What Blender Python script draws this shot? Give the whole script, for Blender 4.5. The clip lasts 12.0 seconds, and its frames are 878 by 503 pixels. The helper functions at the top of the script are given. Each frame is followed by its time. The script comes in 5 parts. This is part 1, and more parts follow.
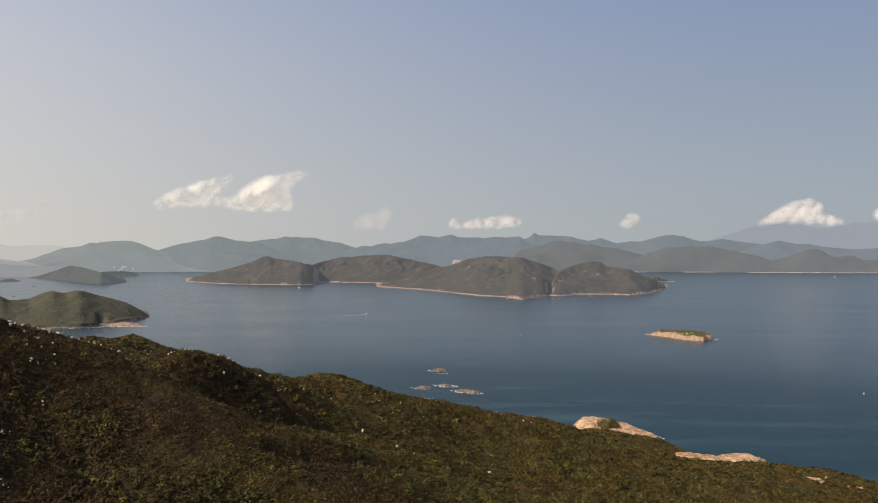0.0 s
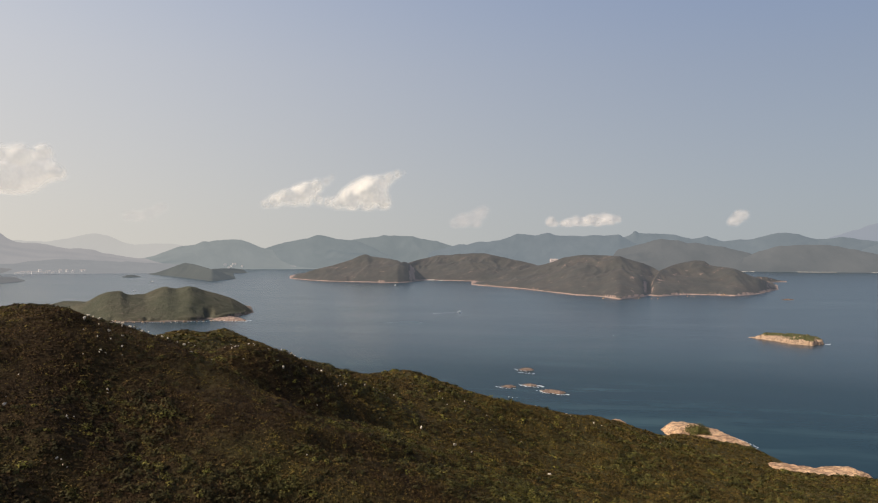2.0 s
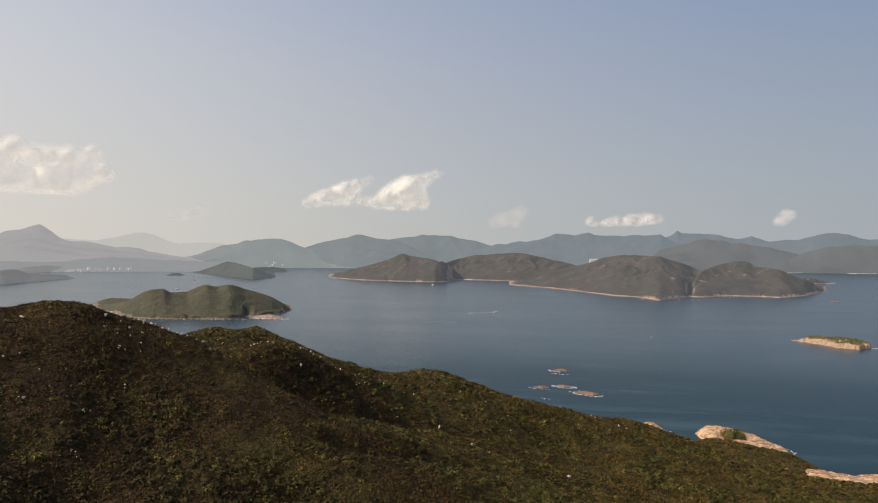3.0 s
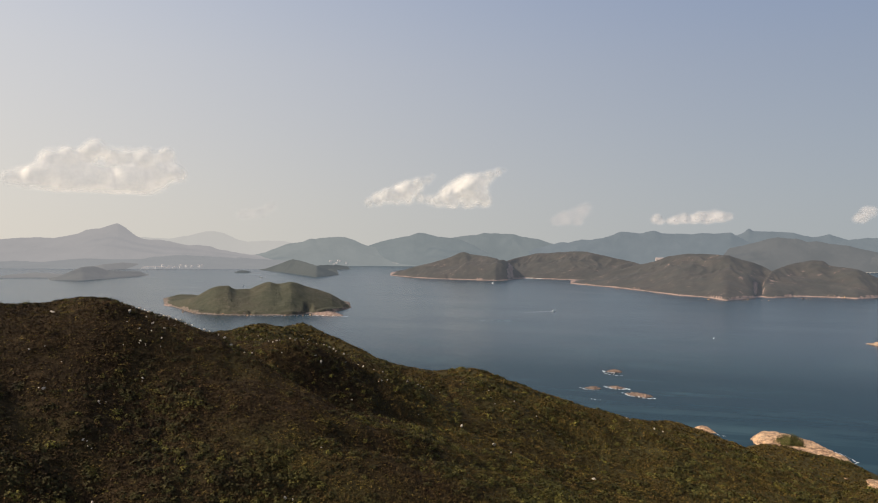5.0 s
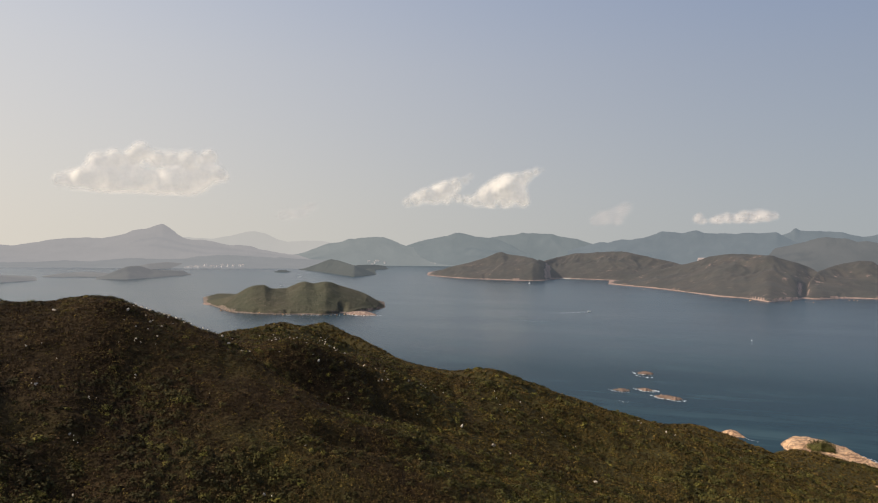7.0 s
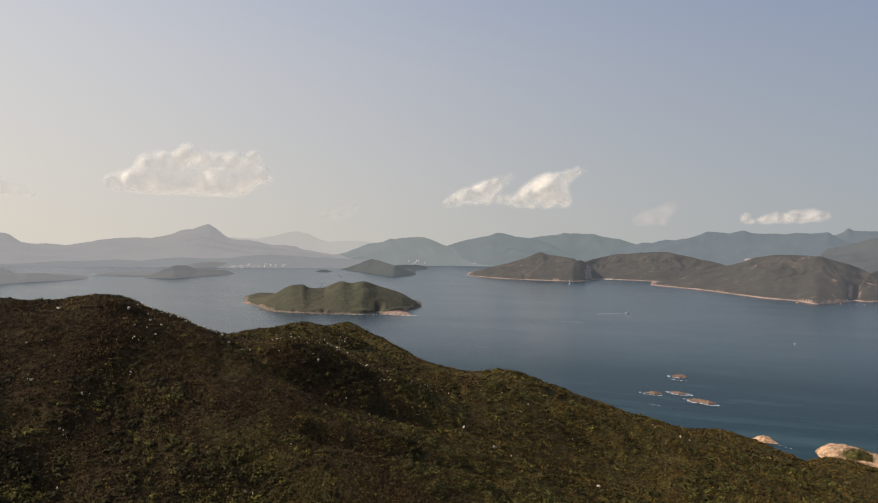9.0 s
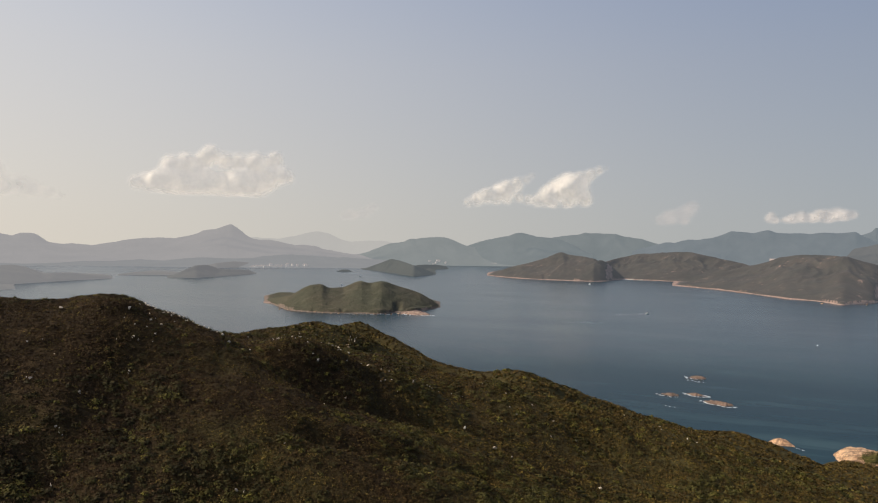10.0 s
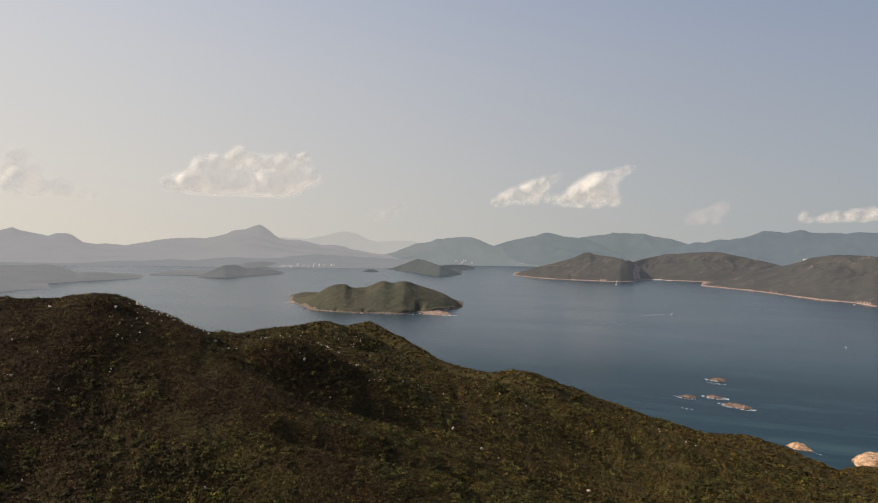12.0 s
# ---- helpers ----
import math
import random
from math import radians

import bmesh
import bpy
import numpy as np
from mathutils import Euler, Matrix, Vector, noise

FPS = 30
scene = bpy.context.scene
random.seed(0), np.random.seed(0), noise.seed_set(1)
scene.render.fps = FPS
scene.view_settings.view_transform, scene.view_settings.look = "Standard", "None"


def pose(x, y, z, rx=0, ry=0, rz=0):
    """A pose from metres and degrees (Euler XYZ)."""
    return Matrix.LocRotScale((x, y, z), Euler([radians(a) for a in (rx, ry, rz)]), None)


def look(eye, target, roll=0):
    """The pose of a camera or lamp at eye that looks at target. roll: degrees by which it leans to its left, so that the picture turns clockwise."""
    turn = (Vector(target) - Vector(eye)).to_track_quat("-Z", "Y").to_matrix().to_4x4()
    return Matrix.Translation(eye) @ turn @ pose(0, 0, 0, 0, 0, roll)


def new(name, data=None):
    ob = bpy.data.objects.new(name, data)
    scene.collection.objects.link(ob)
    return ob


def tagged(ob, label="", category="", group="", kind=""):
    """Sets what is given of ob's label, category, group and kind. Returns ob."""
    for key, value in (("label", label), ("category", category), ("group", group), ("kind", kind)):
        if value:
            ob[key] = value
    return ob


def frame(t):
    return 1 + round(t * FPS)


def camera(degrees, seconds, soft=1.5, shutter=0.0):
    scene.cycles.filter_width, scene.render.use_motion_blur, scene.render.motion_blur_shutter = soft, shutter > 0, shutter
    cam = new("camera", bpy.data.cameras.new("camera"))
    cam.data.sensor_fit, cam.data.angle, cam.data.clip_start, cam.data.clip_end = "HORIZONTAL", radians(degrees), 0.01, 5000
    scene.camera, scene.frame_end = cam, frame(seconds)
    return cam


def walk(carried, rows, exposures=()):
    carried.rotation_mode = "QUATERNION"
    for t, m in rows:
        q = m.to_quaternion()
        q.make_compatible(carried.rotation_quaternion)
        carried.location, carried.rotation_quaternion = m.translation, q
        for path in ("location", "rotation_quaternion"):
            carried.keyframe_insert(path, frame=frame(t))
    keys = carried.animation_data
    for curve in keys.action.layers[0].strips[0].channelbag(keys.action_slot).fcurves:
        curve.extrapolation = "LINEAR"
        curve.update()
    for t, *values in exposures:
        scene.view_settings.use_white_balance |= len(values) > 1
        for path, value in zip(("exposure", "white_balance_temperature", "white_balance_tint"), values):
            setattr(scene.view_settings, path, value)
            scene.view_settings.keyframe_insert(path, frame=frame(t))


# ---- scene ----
cam = camera(64.2, 12.0, 1.15)
PATH = [
    (0, (0.06, -0.082, 95.429), (0.065, 1.918, 95.441), 0.2),
    (0.5, (2.393, -0.192, 95.474), (2.316, 1.807, 95.484), 0.2),
    (1, (4.584, -0.211, 95.559), (4.436, 1.784, 95.567), 0.2),
    (1.5, (6.822, -0.187, 95.635), (6.608, 1.802, 95.643), 0.3),
    (2, (9.102, -0.095, 95.674), (8.829, 1.886, 95.68), 0.3),
    (2.5, (11.46, 0.154, 95.748), (11.13, 2.127, 95.752), 0.4),
    (3, (13.731, 0.466, 95.783), (13.348, 2.429, 95.787), 0.5),
    (3.5, (15.961, 0.859, 95.845), (15.524, 2.811, 95.847), 0.5),
    (5.5, (25.014, 3.022, 96.047), (24.428, 4.935, 96.044), 0.6),
    (6, (27.075, 3.615, 96.055), (26.465, 5.52, 96.052), 0.6),
    (6.5, (29.26, 4.291, 96.106), (28.623, 6.187, 96.102), 0.6),
    (7, (31.399, 5.055, 96.148), (30.734, 6.941, 96.144), 0.6),
    (9, (39.857, 8.526, 96.347), (39.08, 10.369, 96.342), 0.7),
    (9.5, (41.998, 9.476, 96.424), (41.193, 11.307, 96.418), 0.7),
    (10, (44.052, 10.451, 96.484), (43.22, 12.269, 96.478), 0.7),
    (10.5, (46.084, 11.442, 96.52), (45.23, 13.25, 96.513), 0.7),
    (11, (48.067, 12.456, 96.567), (47.197, 14.257, 96.56), 0.7),
    (11.5, (50.129, 13.489, 96.601), (49.243, 15.282, 96.595), 0.7),
    (12, (52.196, 14.552, 96.642), (51.291, 16.336, 96.635), 0.7),
]
walk(cam, [(t, look(eye, target, roll)) for t, eye, target, roll in PATH], [(0.0, 0.05), (6.0, 0.0), (12.0, -0.1)])

# ---- world and sun: a hazy late afternoon, the sun over the left shoulder ----
SUN_EL, SUN_AZ = 41.0, -118.0          # degrees above the horizon; bearing from +y, clockwise
world = bpy.data.worlds.new("hazy_sky")
scene.world = world
world.use_nodes = True
wt = world.node_tree
wt.nodes.clear()
sky = wt.nodes.new("ShaderNodeTexSky")
sky.sky_type, sky.sun_disc = "NISHITA", False
sky.sun_elevation, sky.sun_rotation = radians(SUN_EL), radians(SUN_AZ)
sky.altitude, sky.air_density, sky.dust_density, sky.ozone_density = 90, 1.0, 4.0, 1.5


def sky_node(kind, *links):
    n = wt.nodes.new(kind)
    for key, value in links:
        if hasattr(value, "is_linked"):
            wt.links.new(value, n.inputs[key])
        else:
            n.inputs[key].default_value = value
    return n


def sky_math(op, one, two):
    n = sky_node("ShaderNodeMath", (0, one), (1, two))
    n.operation = op
    return n.outputs[0]


def sky_mix(fac, one, two):
    n = wt.nodes.new("ShaderNodeMix")
    n.data_type = "RGBA"
    for k, value in ((0, fac), (6, one), (7, two)):
        if isinstance(value, tuple):
            n.inputs[k].default_value = (*value, 1)
        else:
            wt.links.new(value, n.inputs[k])
    return n.outputs[2]


# haze: paler towards the horizon and towards the sun's side
ray = wt.nodes.new("ShaderNodeTexCoord").outputs["Generated"]
up = sky_node("ShaderNodeSeparateXYZ", (0, ray)).outputs[2]
facing = sky_node("ShaderNodeVectorMath", (0, ray), (1, (math.sin(radians(-101)), math.cos(radians(-101)), 0.0)))
facing.operation = "DOT_PRODUCT"
side = sky_node("ShaderNodeMapRange", (0, facing.outputs["Value"]), (1, -0.75), (2, 0.85)).outputs[0]
side = sky_math("POWER", side, 1.55)
rise = sky_node("ShaderNodeMapRange", (0, up), (1, 0.0), (2, 0.36)).outputs[0]
low = sky_mix(side, (0.368, 0.406, 0.426), (0.825, 0.752, 0.645))
high = sky_mix(side, (0.205, 0.271, 0.42), (0.68, 0.69, 0.73))
hazy = sky_mix(rise, low, high)
scaled = sky_node("ShaderNodeVectorMath", (0, sky.outputs[0]), (3, 0.15))
scaled.operation = "SCALE"
clear = sky_node("ShaderNodeMapRange", (0, up), (1, 0.25), (2, 0.9), (3, 0.06), (4, 0.75)).outputs[0]
bg = wt.nodes.new("ShaderNodeBackground")
bg.inputs["Strength"].default_value = 1.0
wout = wt.nodes.new("ShaderNodeOutputWorld")
wt.links.new(sky_mix(clear, hazy, scaled.outputs[0]), bg.inputs["Color"])
wt.links.new(bg.outputs[0], wout.inputs["Surface"])

sun = new("sun", bpy.data.lights.new("sun", "SUN"))
sun.data.energy, sun.data.angle, sun.data.color = 4.5, radians(0.6), (1.0, 0.86, 0.68)
a, e = radians(SUN_AZ), radians(SUN_EL)
to_sun = Vector((math.sin(a) * math.cos(e), math.cos(a) * math.cos(e), math.sin(e)))
sun.matrix_world = to_sun.to_track_quat("Z", "Y").to_matrix().to_4x4()


# ---- materials ----
def material(name):
    m = bpy.data.materials.new(name)
    m.use_nodes = True
    return m, m.node_tree, m.node_tree.nodes["Principled BSDF"]


def node(tree, kind, **values):
    n = tree.nodes.new(kind)
    for key, value in values.items():
        n.inputs[key.replace("_", " ")].default_value = value
    return n


def noise_tex(tree, vector, scale, detail=4.0, rough=0.6):
    n = node(tree, "ShaderNodeTexNoise", Scale=scale, Detail=detail, Roughness=rough)
    tree.links.new(vector, n.inputs["Vector"])
    return n.outputs["Fac"]


def ramp(tree, fac, stops):
    r = tree.nodes.new("ShaderNodeValToRGB")
    while len(r.color_ramp.elements) < len(stops):
        r.color_ramp.elements.new(0.5)
    for el, (at, colour) in zip(r.color_ramp.elements, stops):
        el.position, el.color = at, (*colour, 1)
    tree.links.new(fac, r.inputs["Fac"])
    return r.outputs["Color"]


def step(tree, fac, lo, hi):
    r = tree.nodes.new("ShaderNodeMapRange")
    r.inputs["From Min"].default_value, r.inputs["From Max"].default_value = lo, hi
    tree.links.new(fac, r.inputs["Value"])
    return r.outputs["Result"]


def blend(tree, fac, one, two):
    m = tree.nodes.new("ShaderNodeMix")
    m.data_type = "RGBA"
    for socket, value in ((m.inputs[0], fac), (m.inputs[6], one), (m.inputs[7], two)):
        if isinstance(value, (int, float)):
            socket.default_value = value
        elif isinstance(value, tuple):
            socket.default_value = (*value, 1)
        else:
            tree.links.new(value, socket)
    return m.outputs[2]


def calc(tree, op, one, two):
    m = tree.nodes.new("ShaderNodeMath")
    m.operation = op
    for socket, value in zip(m.inputs, (one, two)):
        if isinstance(value, (int, float)):
            socket.default_value = value
        else:
            tree.links.new(value, socket)
    return m.outputs[0]


def bump(tree, bsdf, height, strength, distance):
    b = node(tree, "ShaderNodeBump", Strength=strength, Distance=distance)
    tree.links.new(height, b.inputs["Height"])
    tree.links.new(b.outputs[0], bsdf.inputs["Normal"])


def place(tree):
    return tree.nodes.new("ShaderNodeNewGeometry").outputs["Position"]


def rough_mat(name, stops, scale, rough=0.85, detail=5.0, relief=0.3, depth=0.05, specular=0.3):
    """A matt mineral or leafy surface: two noises, wide and fine, through one colour ramp, with relief."""
    m, t, b = material(name)
    p = place(t)
    wide, fine = noise_tex(t, p, scale, detail), noise_tex(t, p, scale * 9, 3)
    both = calc(t, "ADD", calc(t, "MULTIPLY", wide, 0.65), calc(t, "MULTIPLY", fine, 0.35))
    t.links.new(ramp(t, both, stops), b.inputs["Base Color"])
    b.inputs["Roughness"].default_value = rough
    b.inputs["Specular IOR Level"].default_value = specular
    bump(t, b, both, relief, depth)
    return m


def hill_mat():
    """Brown fern and dry grass with olive patches and bare soil."""
    m, t, b = material("hillside")
    p = place(t)
    patch = noise_tex(t, p, 0.035, 5, 0.6)
    grain = noise_tex(t, p, 0.9, 6, 0.7)
    brown = ramp(t, grain, [(0.3, (0.014, 0.0088, 0.004)), (0.5, (0.031, 0.0195, 0.0085)), (0.72, (0.060, 0.039, 0.0172))])
    olive = ramp(t, grain, [(0.3, (0.021, 0.017, 0.0065)), (0.5, (0.049, 0.0405, 0.0142)), (0.72, (0.092, 0.076, 0.027))])
    t.links.new(blend(t, step(t, calc(t, "ADD", patch, zone(t, p)), 0.36, 0.66), brown, olive), b.inputs["Base Color"])
    b.inputs["Roughness"].default_value = 0.95
    b.inputs["Specular IOR Level"].default_value = 0.1
    bump(t, b, grain, 0.8, 0.5)
    return m


def zone(tree, position):
    """More olive grass on the eastern slopes and the far ridge, more brown fern on the western flank."""
    xyz = tree.nodes.new("ShaderNodeSeparateXYZ")
    tree.links.new(position, xyz.inputs[0])
    east = step(tree, calc(tree, "ADD", xyz.outputs[0], calc(tree, "MULTIPLY", xyz.outputs[1], 0.35)), -12.0, 78.0)
    far = step(tree, xyz.outputs[1], 185.0, 235.0)
    east = calc(tree, "MAXIMUM", east, calc(tree, "MULTIPLY", far, 0.75))
    return calc(tree, "MULTIPLY", calc(tree, "SUBTRACT", east, 0.42), 0.34)


def leaf_mat(name, brown, green, bright):
    """Leaf clumps: wide patches pick the kind, every clump varies."""
    m, t, b = material(name)
    g = t.nodes.new("ShaderNodeNewGeometry")
    patch = noise_tex(t, g.outputs["Position"], 0.035, 5, 0.6)
    patch2 = noise_tex(t, g.outputs["Position"], 0.16, 4, 0.6)
    mixed = calc(t, "ADD", calc(t, "MULTIPLY", patch, 0.6), calc(t, "MULTIPLY", patch2, 0.4))
    mixed = calc(t, "ADD", mixed, zone(t, g.outputs["Position"]))
    c = blend(t, step(t, mixed, 0.38, 0.60), brown, green)
    c = blend(t, step(t, patch2, 0.56, 0.76), c, bright)
    rnd = g.outputs["Random Per Island"]
    own = t.nodes.new("ShaderNodeAttribute")           # one value for each bush
    own.attribute_name = "bush"
    c = blend(t, step(t, own.outputs["Fac"], 0.86, 1.06), c, bright)
    v = node(t, "ShaderNodeHueSaturation")
    t.links.new(c, v.inputs["Color"])
    clump = calc(t, "ADD", calc(t, "MULTIPLY", step(t, noise_tex(t, g.outputs["Position"], 0.3, 4, 0.65), 0.36, 0.64), 0.86), 0.54)
    grown = calc(t, "ADD", calc(t, "MULTIPLY", own.outputs["Fac"], 0.95), 0.52)
    t.links.new(calc(t, "MULTIPLY", calc(t, "MULTIPLY", calc(t, "ADD", calc(t, "MULTIPLY", rnd, 0.5), 0.75), clump), grown), v.inputs["Value"])
    t.links.new(calc(t, "ADD", calc(t, "MULTIPLY", rnd, -0.03), 0.515), v.inputs["Hue"])
    t.links.new(v.outputs[0], b.inputs["Base Color"])
    b.inputs["Roughness"].default_value = 0.8
    b.inputs["Specular IOR Level"].default_value = 0.15
    return m


def island_mat(name, green, dry, rock, rock_top, scrub, relief=0.45, haze_glow=None):
    """Scrub over pale rock that shows along the shore and in steep bare patches."""
    m, t, b = material(name)
    g = t.nodes.new("ShaderNodeNewGeometry")
    p = g.outputs["Position"]
    wide, fine = noise_tex(t, p, 0.012, 5), noise_tex(t, p, scrub, 5, 0.7)
    mid = noise_tex(t, p, scrub * 0.3, 4, 0.6)
    veg = blend(t, step(t, wide, 0.4, 0.62), green, dry)
    v = node(t, "ShaderNodeHueSaturation")
    t.links.new(veg, v.inputs["Color"])
    t.links.new(calc(t, "MULTIPLY", calc(t, "ADD", calc(t, "MULTIPLY", fine, 1.0), 0.5), calc(t, "ADD", mid, 0.5)), v.inputs["Value"])
    stone = ramp(t, fine, [(0.3, tuple(0.5 * c for c in rock)), (0.55, rock), (0.8, tuple(1.2 * c for c in rock))])
    stone = blend(t, calc(t, "ADD", calc(t, "MULTIPLY", joints(t, p, scrub * 0.9, 0.10), 0.65), 0.35), tuple(0.3 * c for c in rock), stone)
    xyz = t.nodes.new("ShaderNodeSeparateXYZ")
    t.links.new(p, xyz.inputs[0])
    nxyz = t.nodes.new("ShaderNodeSeparateXYZ")
    t.links.new(g.outputs["True Normal"], nxyz.inputs[0])
    low = step(t, calc(t, "ADD", xyz.outputs[2], calc(t, "MULTIPLY", calc(t, "SUBTRACT", wide, 0.5), rock_top * 3.0)), rock_top * 1.15, rock_top * 0.85)
    steep = step(t, calc(t, "ADD", nxyz.outputs[2], calc(t, "MULTIPLY", fine, 0.25)), 0.66, 0.56)
    bare = step(t, fine, 0.60, 0.68)
    rockiness = calc(t, "MAXIMUM", calc(t, "MAXIMUM", low, steep), calc(t, "MULTIPLY", bare, step(t, wide, 0.5, 0.6)))
    t.links.new(blend(t, rockiness, v.outputs[0], stone), b.inputs["Base Color"])
    b.inputs["Roughness"].default_value = 0.9
    b.inputs["Specular IOR Level"].default_value = 0.15
    bump(t, b, fine, relief, 2.5)
    if haze_glow:                                            # two kilometres of haze, painted in as an even glow of the land itself
        b.inputs["Emission Color"].default_value, b.inputs["Emission Strength"].default_value = (*haze_glow, 1), 1.0
    return m


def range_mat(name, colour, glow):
    """A far range, a plain backdrop: kilometres of haze painted in as emission."""
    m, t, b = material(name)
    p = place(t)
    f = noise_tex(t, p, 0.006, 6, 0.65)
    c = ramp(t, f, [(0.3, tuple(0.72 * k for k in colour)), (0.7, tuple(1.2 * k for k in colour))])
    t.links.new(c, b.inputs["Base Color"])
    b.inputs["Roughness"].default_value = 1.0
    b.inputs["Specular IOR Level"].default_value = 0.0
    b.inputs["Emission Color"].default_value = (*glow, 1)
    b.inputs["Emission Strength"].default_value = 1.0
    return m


def sea_mat():
    """Calm water: wide bands of wind, a few thin pale slicks, small waves too fine to tell apart."""
    m, t, b = material("sea_water")
    p = place(t)
    wide = noise_tex(t, p, 0.0022, 3, 0.5)
    mp = node(t, "ShaderNodeMapping", Scale=(0.25, 1.0, 1.0), Rotation=(0, 0, radians(24)))
    t.links.new(p, mp.inputs["Vector"])
    band = noise_tex(t, mp.outputs[0], 0.010, 4, 0.55)
    line = noise_tex(t, mp.outputs[0], 0.045, 5, 0.6)
    slick = calc(t, "MULTIPLY", step(t, line, 0.47, 0.66), step(t, band, 0.42, 0.60))
    water = ramp(t, calc(t, "ADD", calc(t, "MULTIPLY", wide, 0.5), calc(t, "MULTIPLY", band, 0.5)),
                 [(0.36, (0.0070, 0.0240, 0.0400)), (0.64, (0.0112, 0.0358, 0.0505))])
    t.links.new(blend(t, calc(t, "MULTIPLY", slick, 0.55), water, (0.040, 0.080, 0.094)), b.inputs["Base Color"])
    t.links.new(calc(t, "ADD", calc(t, "MULTIPLY", band, 0.10), 0.20), b.inputs["Roughness"])
    b.inputs["IOR"].default_value = 1.33
    lean = node(t, "ShaderNodeLayerWeight", Blend=0.5)
    gloss = t.nodes.new("ShaderNodeMapRange")
    for k, value in (("From Min", 0.83), ("From Max", 0.98), ("To Min", 0.045), ("To Max", 1.0)):
        gloss.inputs[k].default_value = value
    gloss.interpolation_type = "SMOOTHSTEP"
    t.links.new(lean.outputs["Facing"], gloss.inputs["Value"])
    t.links.new(gloss.outputs[0], b.inputs["Specular IOR Level"])
    bump(t, b, calc(t, "ADD", noise_tex(t, p, 0.35, 3, 0.6), noise_tex(t, mp.outputs[0], 0.12, 4, 0.6)), 0.11, 0.5)
    b.inputs["Coat Weight"].default_value, b.inputs["Coat Roughness"].default_value, b.inputs["Coat IOR"].default_value = 0.06, 0.4, 1.33
    return m


def joints(tree, position, scale, width):
    """0 in the joints of jointed rock, 1 on its faces: cell borders bent by noise."""
    bend = node(tree, "ShaderNodeTexNoise", Scale=scale * 1.7, Detail=3.0)
    tree.links.new(position, bend.inputs["Vector"])
    push = tree.nodes.new("ShaderNodeVectorMath")
    push.operation = "MULTIPLY_ADD"
    tree.links.new(bend.outputs["Color"], push.inputs[0])
    push.inputs[1].default_value = (0.9 / scale,) * 3
    tree.links.new(position, push.inputs[2])
    cell = tree.nodes.new("ShaderNodeTexVoronoi")
    cell.feature = "DISTANCE_TO_EDGE"
    cell.inputs["Scale"].default_value = scale
    tree.links.new(push.outputs[0], cell.inputs["Vector"])
    return step(tree, cell.outputs["Distance"], 0.0, width)


def granite_mat():
    """Orange-pink granite: dark joints, weather stains, pale faces."""
    m, t, b = material("granite")
    p = place(t)
    wide, fine = noise_tex(t, p, 0.16, 5), noise_tex(t, p, 1.6, 5, 0.7)
    both = calc(t, "ADD", calc(t, "MULTIPLY", wide, 0.6), calc(t, "MULTIPLY", fine, 0.4))
    face = ramp(t, both, [(0.36, (0.27, 0.150, 0.084)), (0.47, (0.56, 0.350, 0.200)), (0.66, (0.70, 0.485, 0.300))])
    crack = calc(t, "MULTIPLY", joints(t, p, 0.17, 0.13), joints(t, p, 0.6, 0.08))
    c = blend(t, calc(t, "ADD", calc(t, "MULTIPLY", crack, 0.8), 0.2), (0.10, 0.062, 0.045), face)
    t.links.new(c, b.inputs["Base Color"])
    b.inputs["Roughness"].default_value = 0.85
    b.inputs["Specular IOR Level"].default_value = 0.25
    bump(t, b, calc(t, "ADD", both, calc(t, "MULTIPLY", crack, 0.5)), 0.6, 0.5)
    return m


HILL = hill_mat()
SHRUB = leaf_mat("scrub_leaves", (0.043, 0.025, 0.0085), (0.067, 0.045, 0.0107), (0.092, 0.070, 0.0127))
TALL = leaf_mat("bush_leaves", (0.041, 0.034, 0.0105), (0.056, 0.050, 0.0125), (0.104, 0.090, 0.015))
DRY = leaf_mat("dry_grass", (0.110, 0.068, 0.020), (0.120, 0.076, 0.022), (0.130, 0.085, 0.024))
GRANITE = granite_mat()
BOULDER = rough_mat("boulder_stone", [(0.3, (0.24, 0.195, 0.15)), (0.5, (0.45, 0.385, 0.305)), (0.7, (0.60, 0.53, 0.43))], 0.9, 0.85, 5, 0.6, 0.1)
REEF = rough_mat("wet_reef", [(0.3, (0.05, 0.033, 0.025)), (0.5, (0.16, 0.105, 0.075)), (0.68, (0.34, 0.235, 0.17))], 0.5, 0.6, 5, 0.8, 0.3)
FOAM = rough_mat("sea_foam", [(0.3, (0.70, 0.72, 0.73)), (0.7, (0.86, 0.87, 0.87))], 0.8, 0.7)
NEAR_ISLE = island_mat("near_island", (0.064, 0.065, 0.044), (0.077, 0.071, 0.049), (0.22, 0.175, 0.145), 1.6, 0.26, 0.9)
ISLET = island_mat("islet_scrub", (0.060, 0.063, 0.026), (0.08, 0.075, 0.03), (0.42, 0.295, 0.205), 4.4, 0.3)
HEADLAND = island_mat("headland_scrub_haze_glow", (0.037, 0.034, 0.027), (0.047, 0.039, 0.031), (0.30, 0.205, 0.165), 2.2, 0.06, 0.12, (0.052, 0.055, 0.060))
# distant islands: haze painted over dark land as a grey glow
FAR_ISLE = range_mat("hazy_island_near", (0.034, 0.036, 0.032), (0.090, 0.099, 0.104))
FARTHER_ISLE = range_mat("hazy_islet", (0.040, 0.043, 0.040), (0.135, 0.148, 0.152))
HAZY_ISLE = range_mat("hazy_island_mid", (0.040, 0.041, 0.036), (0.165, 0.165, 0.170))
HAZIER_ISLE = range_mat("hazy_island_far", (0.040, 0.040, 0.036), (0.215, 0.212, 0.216))
